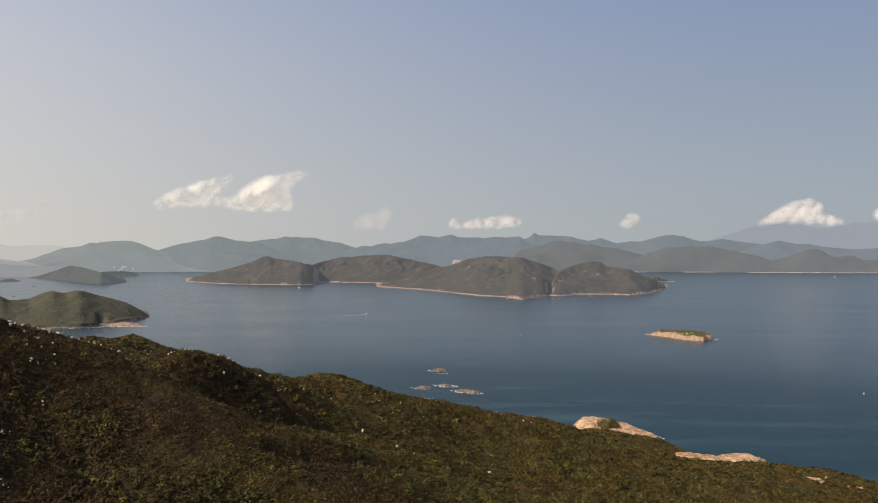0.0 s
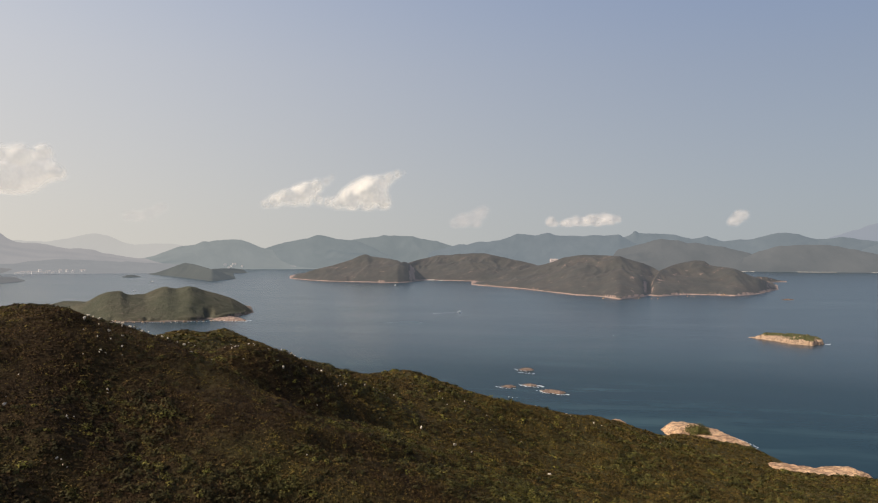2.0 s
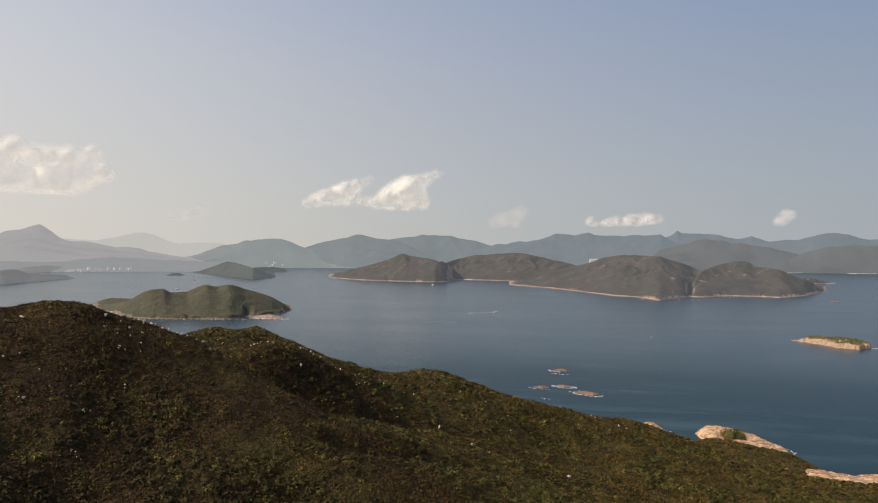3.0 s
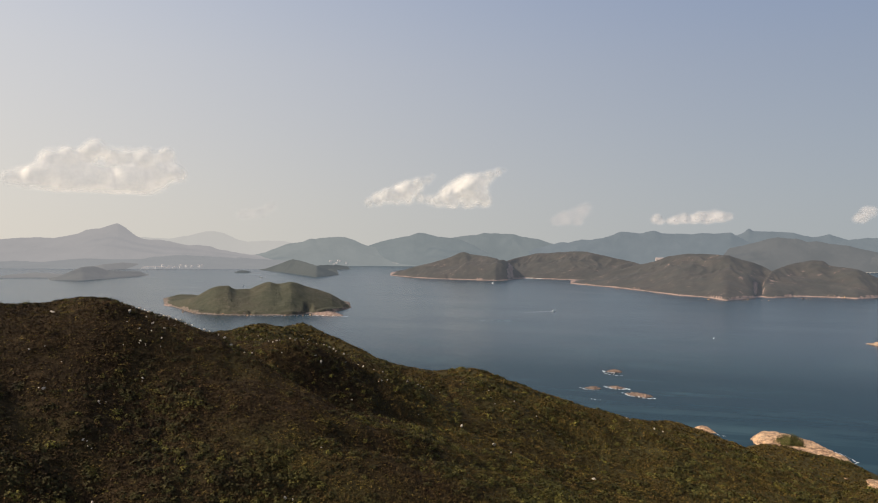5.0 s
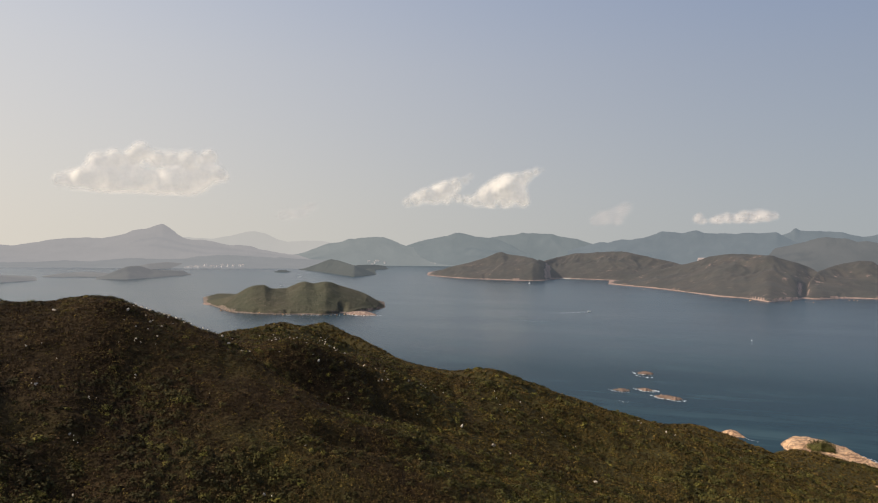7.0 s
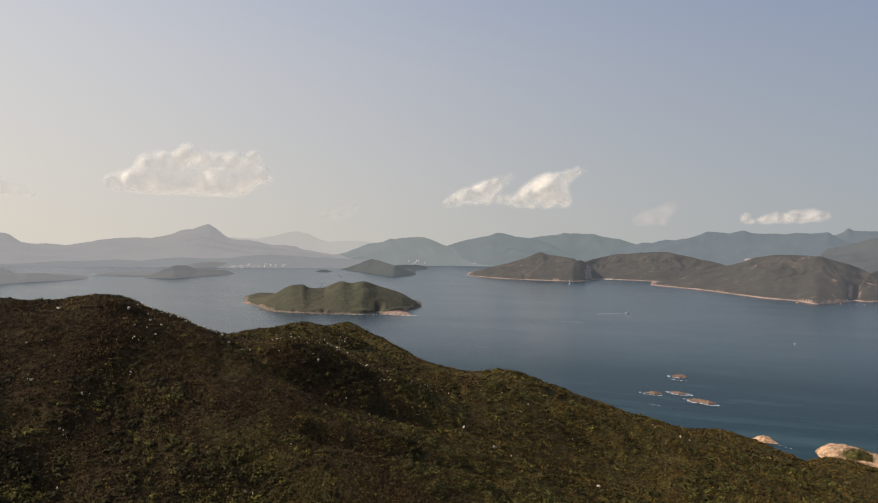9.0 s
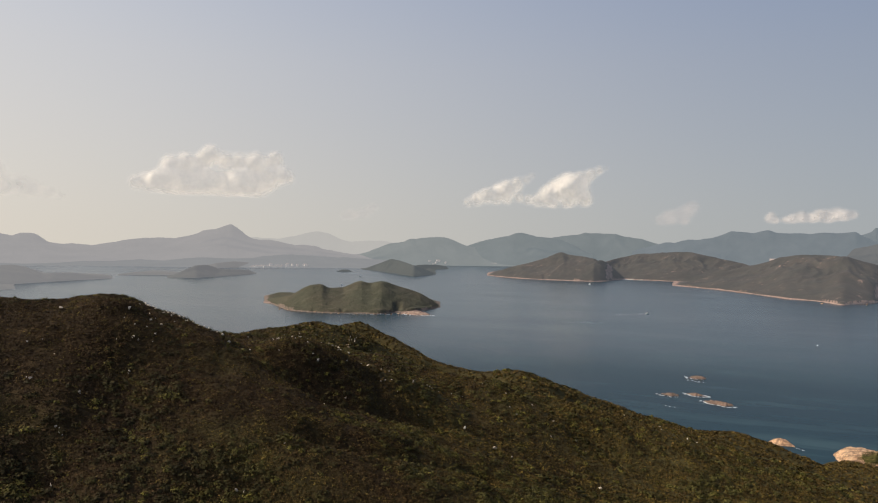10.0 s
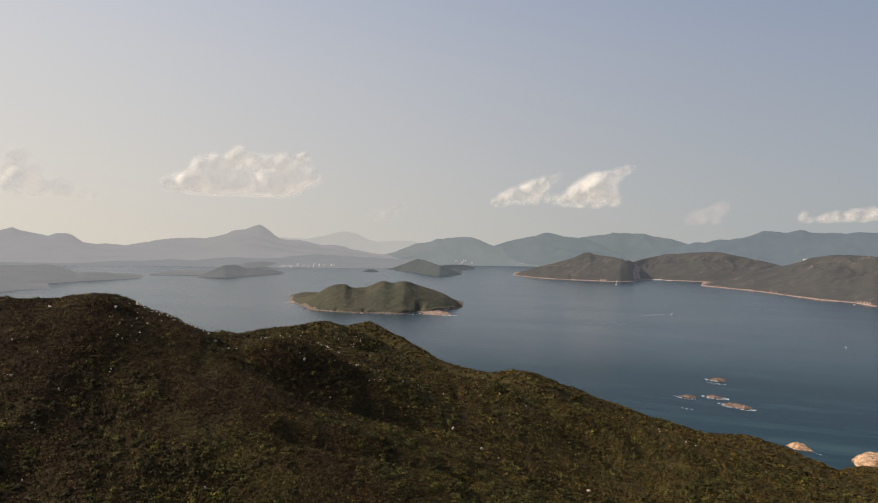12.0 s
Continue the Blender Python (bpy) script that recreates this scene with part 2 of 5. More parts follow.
# far ranges: haze put into the emission colours, mostly paler with distance
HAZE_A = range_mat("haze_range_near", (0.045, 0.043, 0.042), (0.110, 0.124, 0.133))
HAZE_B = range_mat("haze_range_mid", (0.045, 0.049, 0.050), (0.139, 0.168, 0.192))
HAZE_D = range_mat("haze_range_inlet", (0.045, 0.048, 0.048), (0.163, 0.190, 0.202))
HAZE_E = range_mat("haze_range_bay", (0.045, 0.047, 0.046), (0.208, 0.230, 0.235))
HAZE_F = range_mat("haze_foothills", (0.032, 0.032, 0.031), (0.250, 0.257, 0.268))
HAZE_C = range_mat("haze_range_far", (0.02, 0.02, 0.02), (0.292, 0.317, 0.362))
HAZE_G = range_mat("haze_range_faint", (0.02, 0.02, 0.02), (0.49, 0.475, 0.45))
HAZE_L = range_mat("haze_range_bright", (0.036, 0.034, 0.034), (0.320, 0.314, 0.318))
SEA = sea_mat()


# ---- shapes ----
def mesh_of(verts, faces, smooth=True):
    """A mesh from arrays of vertices (n, 3) and of faces (m, 3 or 4)."""
    verts, faces = np.asarray(verts, np.float32), np.asarray(faces, np.int32)
    me = bpy.data.meshes.new("mesh")
    k = faces.shape[1]
    me.vertices.add(len(verts))
    me.vertices.foreach_set("co", verts.ravel())
    me.loops.add(faces.size)
    me.loops.foreach_set("vertex_index", faces.ravel())
    me.polygons.add(len(faces))
    me.polygons.foreach_set("loop_start", np.arange(0, faces.size, k, dtype=np.int32))
    me.polygons.foreach_set("use_smooth", np.full(len(faces), smooth))
    me.update(calc_edges=True)
    return me


def put(name, me, mat, parent=None, label="", category="", group="", kind=""):
    ob = new(name, me)
    me.name = name
    if not me.materials:
        me.materials.append(mat)
    ob.parent = parent
    return tagged(ob, label, category, group, kind)


def grid_faces(nu, nv):
    i = np.arange(nu * nv).reshape(nu, nv)
    return np.stack([i[:-1, :-1], i[1:, :-1], i[1:, 1:], i[:-1, 1:]], 2).reshape(-1, 4)


TABLE = np.random.RandomState(5).rand(256, 256)


def value_noise(x, y):
    xi, yi = np.floor(x).astype(int), np.floor(y).astype(int)
    fx, fy = x - xi, y - yi
    fx, fy = fx * fx * (3 - 2 * fx), fy * fy * (3 - 2 * fy)
    a = TABLE[xi % 256, yi % 256] * (1 - fx) + TABLE[(xi + 1) % 256, yi % 256] * fx
    b = TABLE[xi % 256, (yi + 1) % 256] * (1 - fx) + TABLE[(xi + 1) % 256, (yi + 1) % 256] * fx
    return a * (1 - fy) + b * fy - 0.5


def fbm(x, y, size, octaves=5, gain=0.5, ridged=False):
    """Noise of about -0.5 to 0.5 (ridged: 0 to 1, sharp on top) whose widest lumps are size metres."""
    total, amp, norm = 0.0, 1.0, 0.0
    for k in range(octaves):
        f = 2.0 ** k / size
        n = value_noise(x * f + 17.3 * k + 40, y * f + 9.1 * k + 70)
        total = total + amp * (1 - 2 * np.abs(n) if ridged else n)
        norm += amp
        amp *= gain
    return total / norm


def spline(points):
    """A smooth surface z(x, y) through spot heights."""
    p = np.array(points, float)
    c, z, n = p[:, :2] / 100, p[:, 2], len(p)

    def kern(one, two):
        r2 = ((one[:, None, :] - two[None, :, :]) ** 2).sum(2)
        return r2 * np.log(r2 + 1e-9)

    m = np.zeros((n + 3, n + 3))
    m[:n, :n] = kern(c, c) + 0.0012 * np.eye(n)
    m[:n, n], m[:n, n + 1:] = 1, c
    m[n:, :n] = m[:n, n:].T
    w = np.linalg.solve(m, np.concatenate([z, np.zeros(3)]))

    def at(x, y):
        q = np.stack([np.ravel(x), np.ravel(y)], 1) / 100
        out = np.empty(len(q))
        for i in range(0, len(q), 20000):
            s = q[i:i + 20000]
            out[i:i + 20000] = kern(s, c) @ w[:n] + w[n] + s @ w[n + 1:]
        return out.reshape(np.shape(x))
    return at


def inside_distance(x, y, coast):
    """Metres inside (plus) or outside (minus) a closed coast line."""
    c = np.array(coast, float)
    d = np.full(x.shape, 1e9)
    inside = np.zeros(x.shape, bool)
    for (ax, ay), (bx, by) in zip(c, np.roll(c, -1, 0)):
        ex, ey = bx - ax, by - ay
        s = np.clip(((x - ax) * ex + (y - ay) * ey) / (ex * ex + ey * ey), 0, 1)
        d = np.minimum(d, np.hypot(x - ax - s * ex, y - ay - s * ey))
        cross = (ay > y) != (by > y)
        inside ^= cross & (x < ax + (y - ay) * ex / (ey if ey else 1e-9))
    return np.where(inside, d, -d)


# ---- the sea: one sheet to the horizon ----
edge = np.concatenate([np.linspace(-9000, -600, 15), np.linspace(-500, 900, 15), np.linspace(1000, 9000, 15)])
gx, gy = np.meshgrid(edge, edge, indexing="ij")
put("water", mesh_of(np.stack([gx, gy, 0 * gx], 2).reshape(-1, 3), grid_faces(45, 45)), SEA,
    label="calm blue-grey sea with faint wind streaks", category="sea", kind="structure")

# ---- the near hill: spot heights by landform ----
SUMMIT = [
    (-95, 100, 84.1), (-80, 104, 84.5), (-69, 107, 87.0), (-66, 113, 82.0), (-64, 119, 82.1), (-75, 103, 84.6),
    (-68, 91, 79.9), (-60, 86, 75.5), (-60, 106, 80.9), (-130, 95, 80.0), (-110, 80, 77.6),
]
SPINE = [
    (-57, 130, 76.4), (-50, 136, 77.0), (-45.6, 135.6, 77.0), (-44, 148.5, 73.4), (-43.6, 155, 70.6), (-38, 151, 70.4), (-33, 158, 66.9), (-27, 167, 61.6),
    (-14.5, 187, 58.0), (4, 188, 48.5), (-62, 150, 73.8), (-40.3, 137.4, 72.6), (-33.3, 137.7, 67.6),
]
FLANK = [
    (-37.8, 133, 68.8), (-41.2, 157.8, 67.5), (-7, 127, 58.6), (-56.2, 92.4, 72.9), (-43, 76, 64.8), (-49, 82, 69.0),
    (-55, 100, 74.6), (-33, 93, 65.5), (-24, 92, 60.0), (-24, 103, 64.6), (-34, 152, 65.6), (-22, 156, 59.0),
    (-15, 158, 55.0), (-7, 158, 51.8), (15, 166, 43.0), (-52, 123, 78.0),
]
SADDLE = [
    (-87, 160, 72.6), (-94, 192, 67.2), (-106, 220, 67.2), (-120, 223, 66.8), (-129, 253, 64.6), (-132, 268, 64.0), (-116, 254, 65.0), (-132.3, 303, 61.0), (-117.7, 298, 57.3), (-102.6, 291, 53.8), (-88, 281, 50.2), (-116, 283, 52.5), (-101, 279, 50.5), (-128, 288, 57.0), (-81, 218, 59.4),
    (-104, 262, 60.4), (-81, 272, 50.6), (-70, 277, 47.0), (-31, 173, 61.4), (-50, 210, 58.3),
]
KNOLL = [
    (-42, 265, 48.7), (-20, 275, 39.6), (0, 295, 31.7), (20, 315, 22.7), (40, 345, 16.9), (60, 370, -1.5),
    (12, 209, 49.5), (35, 215, 41.8), (57, 186, 36.5), (131, 213, 26.6), (155, 300, 0.6),
]
EDGE = [
    (20, 30, 44.1), (0, 55, 50.0), (30, 110, 44.3), (60, 130, 35.2), (-60, 30, 61.7), (120, 60, 19.9),
    (47, 412, -2.1), (100, 396, -2.7), (128, 356, -2.8), (190, 294, -3.0), (215, 200, -4.0), (200, 60, -6.0),
    (-160, 330, 12.3), (-90, 330, 6.7), (-40, 340, 13.4), (0, 370, -2.8), (-190, 240, 18.1), (-200, 120, 44.9),
    (-150, 0, 55.1), (60, -60, 25.0), (240, 330, -14.0), (-250, 350, -10.0),
]
BACK = [
    (10, 268, 18.1), (32, 278, 31.8), (60, 282, 15.0), (90, 275, 14.6), (120, 262, 18.8), (-62, 250, 35.5),
    (-92, 250, 51.7), (-76, 136, 76.1), (-90, 122, 85.3), (-104, 106, 66.5), (100, 330, 2.1), (70, 340, 8.7),
    (-40, 225, 46.9), (30, 250, 37.2), (80, 230, 28.9), (0, 240, 40.2), (98, 365, 3.3),
    (112, 353, 3.3), (84, 375, 3.2), (124, 336, 0.2), (90, 386, -0.3), (104, 376, -0.4), (117, 364, -0.9),
    (124, 318, 2.0), (138, 306, 1.2),
]
hill_base = spline(SUMMIT + SPINE + FLANK + SADDLE + KNOLL + EDGE + BACK)


# gullies: the line of the bed, depth, half width
GULLIES = [([(-52, 125), (-44, 126), (-36, 129), (-29.5, 134.5), (-25, 142), (-21, 150)], 2.4, 4.2), ([(-24, 110), (-15, 118), (-8, 126), (-2, 134)], 2.6, 3.0),
           ([(-70, 84), (-58, 80), (-46, 76)], 1.8, 4.5), ([(-8, 196), (8, 190), (24, 186)], 2.0, 5.0)]


def carved(x, y):
    total = 0.0
    for line, depth, width in GULLIES:
        d = np.full(np.shape(x), 1e9)
        for (ax, ay), (bx, by) in zip(line, line[1:]):
            ex, ey = bx - ax, by - ay
            s = np.clip(((x - ax) * ex + (y - ay) * ey) / (ex * ex + ey * ey), 0, 1)
            d = np.minimum(d, np.hypot(x - ax - s * ex, y - ay - s * ey))
        total = total + depth * np.exp(-(d / width) ** 2)
    return total


def hill_height(x, y):
    z = hill_base(x, y) - 0.2
    land = np.clip(z / 12, 0, 1)
    z = z + land * (1.5 * fbm(x, y, 34, 4) + 1.6 * fbm(x + 300, y, 7, 3))
    gully = fbm(x * 0.75 + y * 0.65, x * 0.3 - y * 0.25, 26, 3, 0.5, True)
    return z - land * 1.5 * np.clip(gully - 0.72, 0, 1) / 0.28 - carved(x, y)


nx, ny = 520, 520
hx, hy = np.meshgrid(np.linspace(-265, 255, nx), np.linspace(-90, 440, ny), indexing="ij")
hz = np.maximum(hill_height(hx, hy), -6)
put("ground", mesh_of(np.stack([hx, hy, hz], 2).reshape(-1, 3), grid_faces(nx, ny)), HILL,
    label="steep coastal hillside of brown fern and olive scrub", category="hill", kind="structure")


# ---- islands ----
def landform(name, coast, peaks, mat, label, cell=6.0, cliff=9.0, steep=1.1, rough=0.16, lump=120.0, wobble=14.0, kind="", category="island", group="", crag=0.12, notch=0.0, bluffs=()):
    """Land inside a coast line, through peaks. notch: depth of the gullies in its cliffs; bluffs: x, y, radius of steep faces."""
    c = np.array(coast, float)
    lo, hi = c.min(0) - 40, c.max(0) + 40
    nu, nv = (np.ceil((hi - lo) / cell).astype(int) + 1)
    x, y = np.meshgrid(np.linspace(lo[0], hi[0], nu), np.linspace(lo[1], hi[1], nv), indexing="ij")
    wx, wy = x + wobble * 2 * fbm(x, y, 60, 4), y + wobble * 2 * fbm(x + 900, y + 400, 60, 4)
    d = inside_distance(wx, wy, coast)
    d = d - notch * np.clip(fbm(x, y, lump * 0.4, 3, 0.5, True) - 0.62, 0, 1) / 0.2
    z = spline([(px, py, cliff) for px, py in coast] + list(peaks))(x, y)
    cap, weight = 0.0, 0.0
    for px, py, pz in peaks:
        w = 1 / ((x - px) ** 2 + (y - py) ** 2 + 40.0) ** 1.6
        cap, weight = cap + w * pz, weight + w
    z = np.minimum(z, 1.02 * cap / weight)
    folds = fbm(x, y, lump, 5, 0.5, True) - 0.72
    z = np.maximum(z, cliff * 0.6)
    z = z * (1 + 2.6 * rough * folds * (1 - 0.95 * np.clip(z / z.max(), 0, 1) ** 2)) + crag * cliff * (fbm(x, y, lump / 3, 4, 0.6, True) - 0.7)
    face = cliff * (1.0 + 1.6 * fbm(x + 50, y, lump * 0.6, 3))
    shore = np.minimum(d * steep, face + 0.6 * np.maximum(d - face / steep, 0))
    for bx, by, br in bluffs:
        shore = shore + 2.4 * np.maximum(d, 0) * np.exp(-((x - bx) ** 2 + (y - by) ** 2) / br ** 2)
    z = np.where(d > 0, np.minimum(z, shore), np.maximum(0.4 * d, -5))
    return put(name, mesh_of(np.stack([x, y, z], 2).reshape(-1, 3), grid_faces(nu, nv)), mat, label=label, category=category, kind=kind, group=group)


# Ridges by bearing from a point over the camera's way: bearing in degrees, distance of the shore, distance and height of the crest.
def ridge_height(x, y, eye, rows, cliff, ravine, lump, back, cuts, wander):
    table = np.array(rows, float)
    th, dist = np.degrees(np.arctan2(x - eye[0], y - eye[1])), np.hypot(x - eye[0], y - eye[1])
    th = th + wander * 0.006 * fbm(x + 300, y, 50, 3)
    spread = np.linspace(-0.2, 0.2, 5) * (table[-1, 0] - table[0, 0]) / 14
    shore, crest, top = [sum(np.interp(th + o, table[:, 0], table[:, k]) for o in spread) / 5 for k in (1, 2, 3)]
    ends = np.clip(np.minimum(th - table[0, 0], table[-1, 0] - th) / 0.1 + 1, 0, 1)
    w = dist - shore - wander * fbm(x, y, 46, 4) - 0.5 * wander * fbm(x + 70, y, 12, 3)
    length = np.maximum(crest - shore, 3.0)
    v = w / length
    top = top + 0.05 * top * fbm(x, y, lump * 0.35, 4, 0.6)
    front = 1 - np.clip(1 - v, 0, 1) ** 1.45
    rear = 1 - np.clip((v - 1) * length / back, 0, 2) ** 1.3
    bend = 0.55 * lump * fbm(x + 510, y + 90, lump, 2)
    across = th * 0.01745 * dist + bend
    folds = np.clip(fbm(across, dist * 0.35, lump, 4, 0.55, True) - 0.45, 0, 1) / 0.55
    z = top * np.where(v < 1, front, rear) * (1 - ravine * (1 - folds) * np.clip(4 * v * (1.05 - v), 0, 1))
    z = z + 0.05 * lump * fbm(x, y, lump * 0.4, 5, 0.6) * np.clip(4 * v * (1.02 - v), 0, 1)
    step_up = cliff * (1 + 1.5 * fbm(x + 50, y, lump * 0.5, 3)) * np.clip(w / 4.0, 0, 1) * np.clip(top / 12, 0, 1)
    z = np.maximum(z, np.minimum(step_up, top))
    for at, half, reach in cuts:
        z = z * (1 - 0.85 * np.exp(-((th - at) / half) ** 4) * np.clip(1.4 - w / reach, 0, 1))
    return np.where((w > 0) & (ends > 0.02), z * ends + 0.05, np.maximum(-6, -0.6 - 0.5 * np.maximum(-w, 0)))


def ridge_land(name, eye, ridges, mat, label, cell=4.0, cliff=7.0, ravine=0.3, lump=120.0, back=200.0, cuts=(), wander=14.0, category="island"):
    """Land under several ridges, one mesh."""
    pts = np.array([(eye[0] + r * math.sin(radians(q[0])), eye[1] + r * math.cos(radians(q[0]))) for rows in ridges for q in rows for r in (q[1], q[2] + back)])
    lo, hi = pts.min(0) - 30, pts.max(0) + 30
    nu, nv = (np.ceil((hi - lo) / cell).astype(int) + 1)
    x, y = np.meshgrid(np.linspace(lo[0], hi[0], nu), np.linspace(lo[1], hi[1], nv), indexing="ij")
    z = np.full(x.shape, -6.0)
    for rows in ridges:
        z = np.maximum(z, ridge_height(x, y, eye, rows, cliff, ravine, lump, back, cuts, wander))
    faces = grid_faces(nu, nv)
    faces = faces[z.ravel()[faces].max(1) > -3.0]
    used, faces = np.unique(faces, return_inverse=True)
    return put(name, mesh_of(np.stack([x, y, z], 2).reshape(-1, 3)[used], faces.reshape(-1, 4)), mat, label=label, category=category)


END, EARLY = (52.2, 14.6, 96.6), (16.9, 1.1, 95.9)
main_island = ridge_land("island", END, [
    [(-38.87, 1290, 1296, 0.3), (-38.6, 1255, 1290, 4.0), (-37.2, 1100, 1190, 16.5), (-36.9, 1091, 1180, 18.6), (-35.9, 1072, 1164, 32.6), (-35.4, 1064, 1156, 36.6),
     (-34.5, 1055, 1155, 37.8), (-34.0, 1052, 1162, 32.0), (-33.5, 1049, 1167, 31.6), (-32.8, 1047, 1177, 31.6), (-31.8, 1045, 1175, 41.2), (-31.3, 1044, 1174, 42.9)],
    [(-32.9, 1047, 1177, 24.0), (-31.8, 1045, 1175, 41.0), (-31.3, 1044, 1174, 42.9), (-30.9, 1043, 1173, 39.6), (-30.5, 1042, 1172, 39.4), (-30.0, 1041, 1164, 42.6), (-29.7, 1043, 1163, 43.8),
     (-29.3, 1049, 1169, 42.2), (-28.6, 1057, 1177, 35.8), (-27.55, 1070, 1180, 29.5), (-26.5, 1089, 1179, 22.4), (-25.6, 1125, 1175, 11.5), (-24.95, 1163, 1171, 0.5)]],
    NEAR_ISLE, "green scrub-covered island with low rocky cliffs", 2.0, 4.5, 0.09, 60, 90, [(-35.2, 0.14, 10), (-32.9, 0.16, 12), (-28.4, 0.3, 30)], 11)
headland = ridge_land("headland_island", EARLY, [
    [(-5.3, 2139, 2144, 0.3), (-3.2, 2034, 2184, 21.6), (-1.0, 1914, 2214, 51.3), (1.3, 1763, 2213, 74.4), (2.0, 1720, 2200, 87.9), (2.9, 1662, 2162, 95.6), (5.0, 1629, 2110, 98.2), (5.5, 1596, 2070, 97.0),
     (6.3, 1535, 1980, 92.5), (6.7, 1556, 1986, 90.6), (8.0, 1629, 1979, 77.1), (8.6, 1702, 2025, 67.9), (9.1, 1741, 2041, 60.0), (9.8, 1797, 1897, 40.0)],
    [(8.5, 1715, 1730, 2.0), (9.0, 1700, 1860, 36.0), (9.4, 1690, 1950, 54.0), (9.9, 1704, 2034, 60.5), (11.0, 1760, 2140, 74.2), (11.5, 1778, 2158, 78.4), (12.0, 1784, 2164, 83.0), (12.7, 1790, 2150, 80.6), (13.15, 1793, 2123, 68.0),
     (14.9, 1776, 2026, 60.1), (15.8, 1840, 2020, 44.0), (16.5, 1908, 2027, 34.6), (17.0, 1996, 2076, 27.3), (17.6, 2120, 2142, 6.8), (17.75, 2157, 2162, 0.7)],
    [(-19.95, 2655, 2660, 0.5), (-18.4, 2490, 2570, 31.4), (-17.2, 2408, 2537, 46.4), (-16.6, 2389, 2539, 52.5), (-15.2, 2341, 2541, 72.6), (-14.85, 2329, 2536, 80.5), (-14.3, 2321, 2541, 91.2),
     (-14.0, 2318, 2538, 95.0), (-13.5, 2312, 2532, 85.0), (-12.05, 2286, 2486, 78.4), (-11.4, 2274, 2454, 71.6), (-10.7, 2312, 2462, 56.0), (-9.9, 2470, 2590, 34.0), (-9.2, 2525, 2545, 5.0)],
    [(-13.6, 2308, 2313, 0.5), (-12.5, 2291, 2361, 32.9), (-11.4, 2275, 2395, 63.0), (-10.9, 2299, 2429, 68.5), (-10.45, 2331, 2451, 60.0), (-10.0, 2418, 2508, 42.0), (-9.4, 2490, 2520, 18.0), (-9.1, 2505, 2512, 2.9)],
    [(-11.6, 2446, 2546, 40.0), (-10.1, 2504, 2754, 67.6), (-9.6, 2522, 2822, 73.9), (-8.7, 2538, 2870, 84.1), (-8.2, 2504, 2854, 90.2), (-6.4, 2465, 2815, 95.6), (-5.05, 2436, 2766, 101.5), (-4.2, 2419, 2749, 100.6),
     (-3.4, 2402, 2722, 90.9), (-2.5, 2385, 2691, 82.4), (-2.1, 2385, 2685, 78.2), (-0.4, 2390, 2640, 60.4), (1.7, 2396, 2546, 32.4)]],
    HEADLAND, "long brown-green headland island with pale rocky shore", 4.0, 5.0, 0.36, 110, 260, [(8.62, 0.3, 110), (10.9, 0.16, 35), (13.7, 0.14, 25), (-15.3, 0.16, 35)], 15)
landform("islet", [(253, 856), (264, 840), (271, 826), (279, 802), (299, 787), (318, 806), (322, 830), (305, 850), (280, 862)],
         [(260, 851, 1.8), (266, 846, 5.5), (271, 842, 7), (279, 836, 7.5), (288, 832, 7.5), (298, 818, 8.5), (310, 818, 7)], ISLET, "small flat-topped rock islet with a cap of scrub", 0.7, 4.2, 1.7, 0.5, 12, 4, crag=1.0, notch=1.5, bluffs=[(300, 800, 25)])
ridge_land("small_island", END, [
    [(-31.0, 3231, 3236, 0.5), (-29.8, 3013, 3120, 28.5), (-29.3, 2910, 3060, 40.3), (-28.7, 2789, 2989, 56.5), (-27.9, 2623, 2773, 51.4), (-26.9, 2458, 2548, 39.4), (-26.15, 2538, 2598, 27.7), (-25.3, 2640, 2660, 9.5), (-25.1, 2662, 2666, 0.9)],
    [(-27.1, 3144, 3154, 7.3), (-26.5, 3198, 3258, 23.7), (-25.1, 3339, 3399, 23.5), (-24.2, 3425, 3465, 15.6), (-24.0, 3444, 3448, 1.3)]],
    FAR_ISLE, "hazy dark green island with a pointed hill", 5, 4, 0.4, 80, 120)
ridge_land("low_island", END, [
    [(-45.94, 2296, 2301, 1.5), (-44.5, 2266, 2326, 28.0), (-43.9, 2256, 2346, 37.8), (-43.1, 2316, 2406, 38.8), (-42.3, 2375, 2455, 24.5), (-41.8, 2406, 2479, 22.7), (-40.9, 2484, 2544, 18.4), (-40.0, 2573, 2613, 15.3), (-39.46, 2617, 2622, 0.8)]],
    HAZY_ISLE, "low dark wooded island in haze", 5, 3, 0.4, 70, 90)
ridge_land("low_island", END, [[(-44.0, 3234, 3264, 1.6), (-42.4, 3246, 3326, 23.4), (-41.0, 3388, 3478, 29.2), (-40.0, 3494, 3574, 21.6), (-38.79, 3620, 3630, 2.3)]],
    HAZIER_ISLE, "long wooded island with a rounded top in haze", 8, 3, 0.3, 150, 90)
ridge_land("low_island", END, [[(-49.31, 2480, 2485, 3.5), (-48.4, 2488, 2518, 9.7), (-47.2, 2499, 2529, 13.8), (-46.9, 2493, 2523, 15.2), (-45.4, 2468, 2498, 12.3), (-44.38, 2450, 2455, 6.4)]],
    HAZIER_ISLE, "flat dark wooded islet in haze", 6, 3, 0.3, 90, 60)
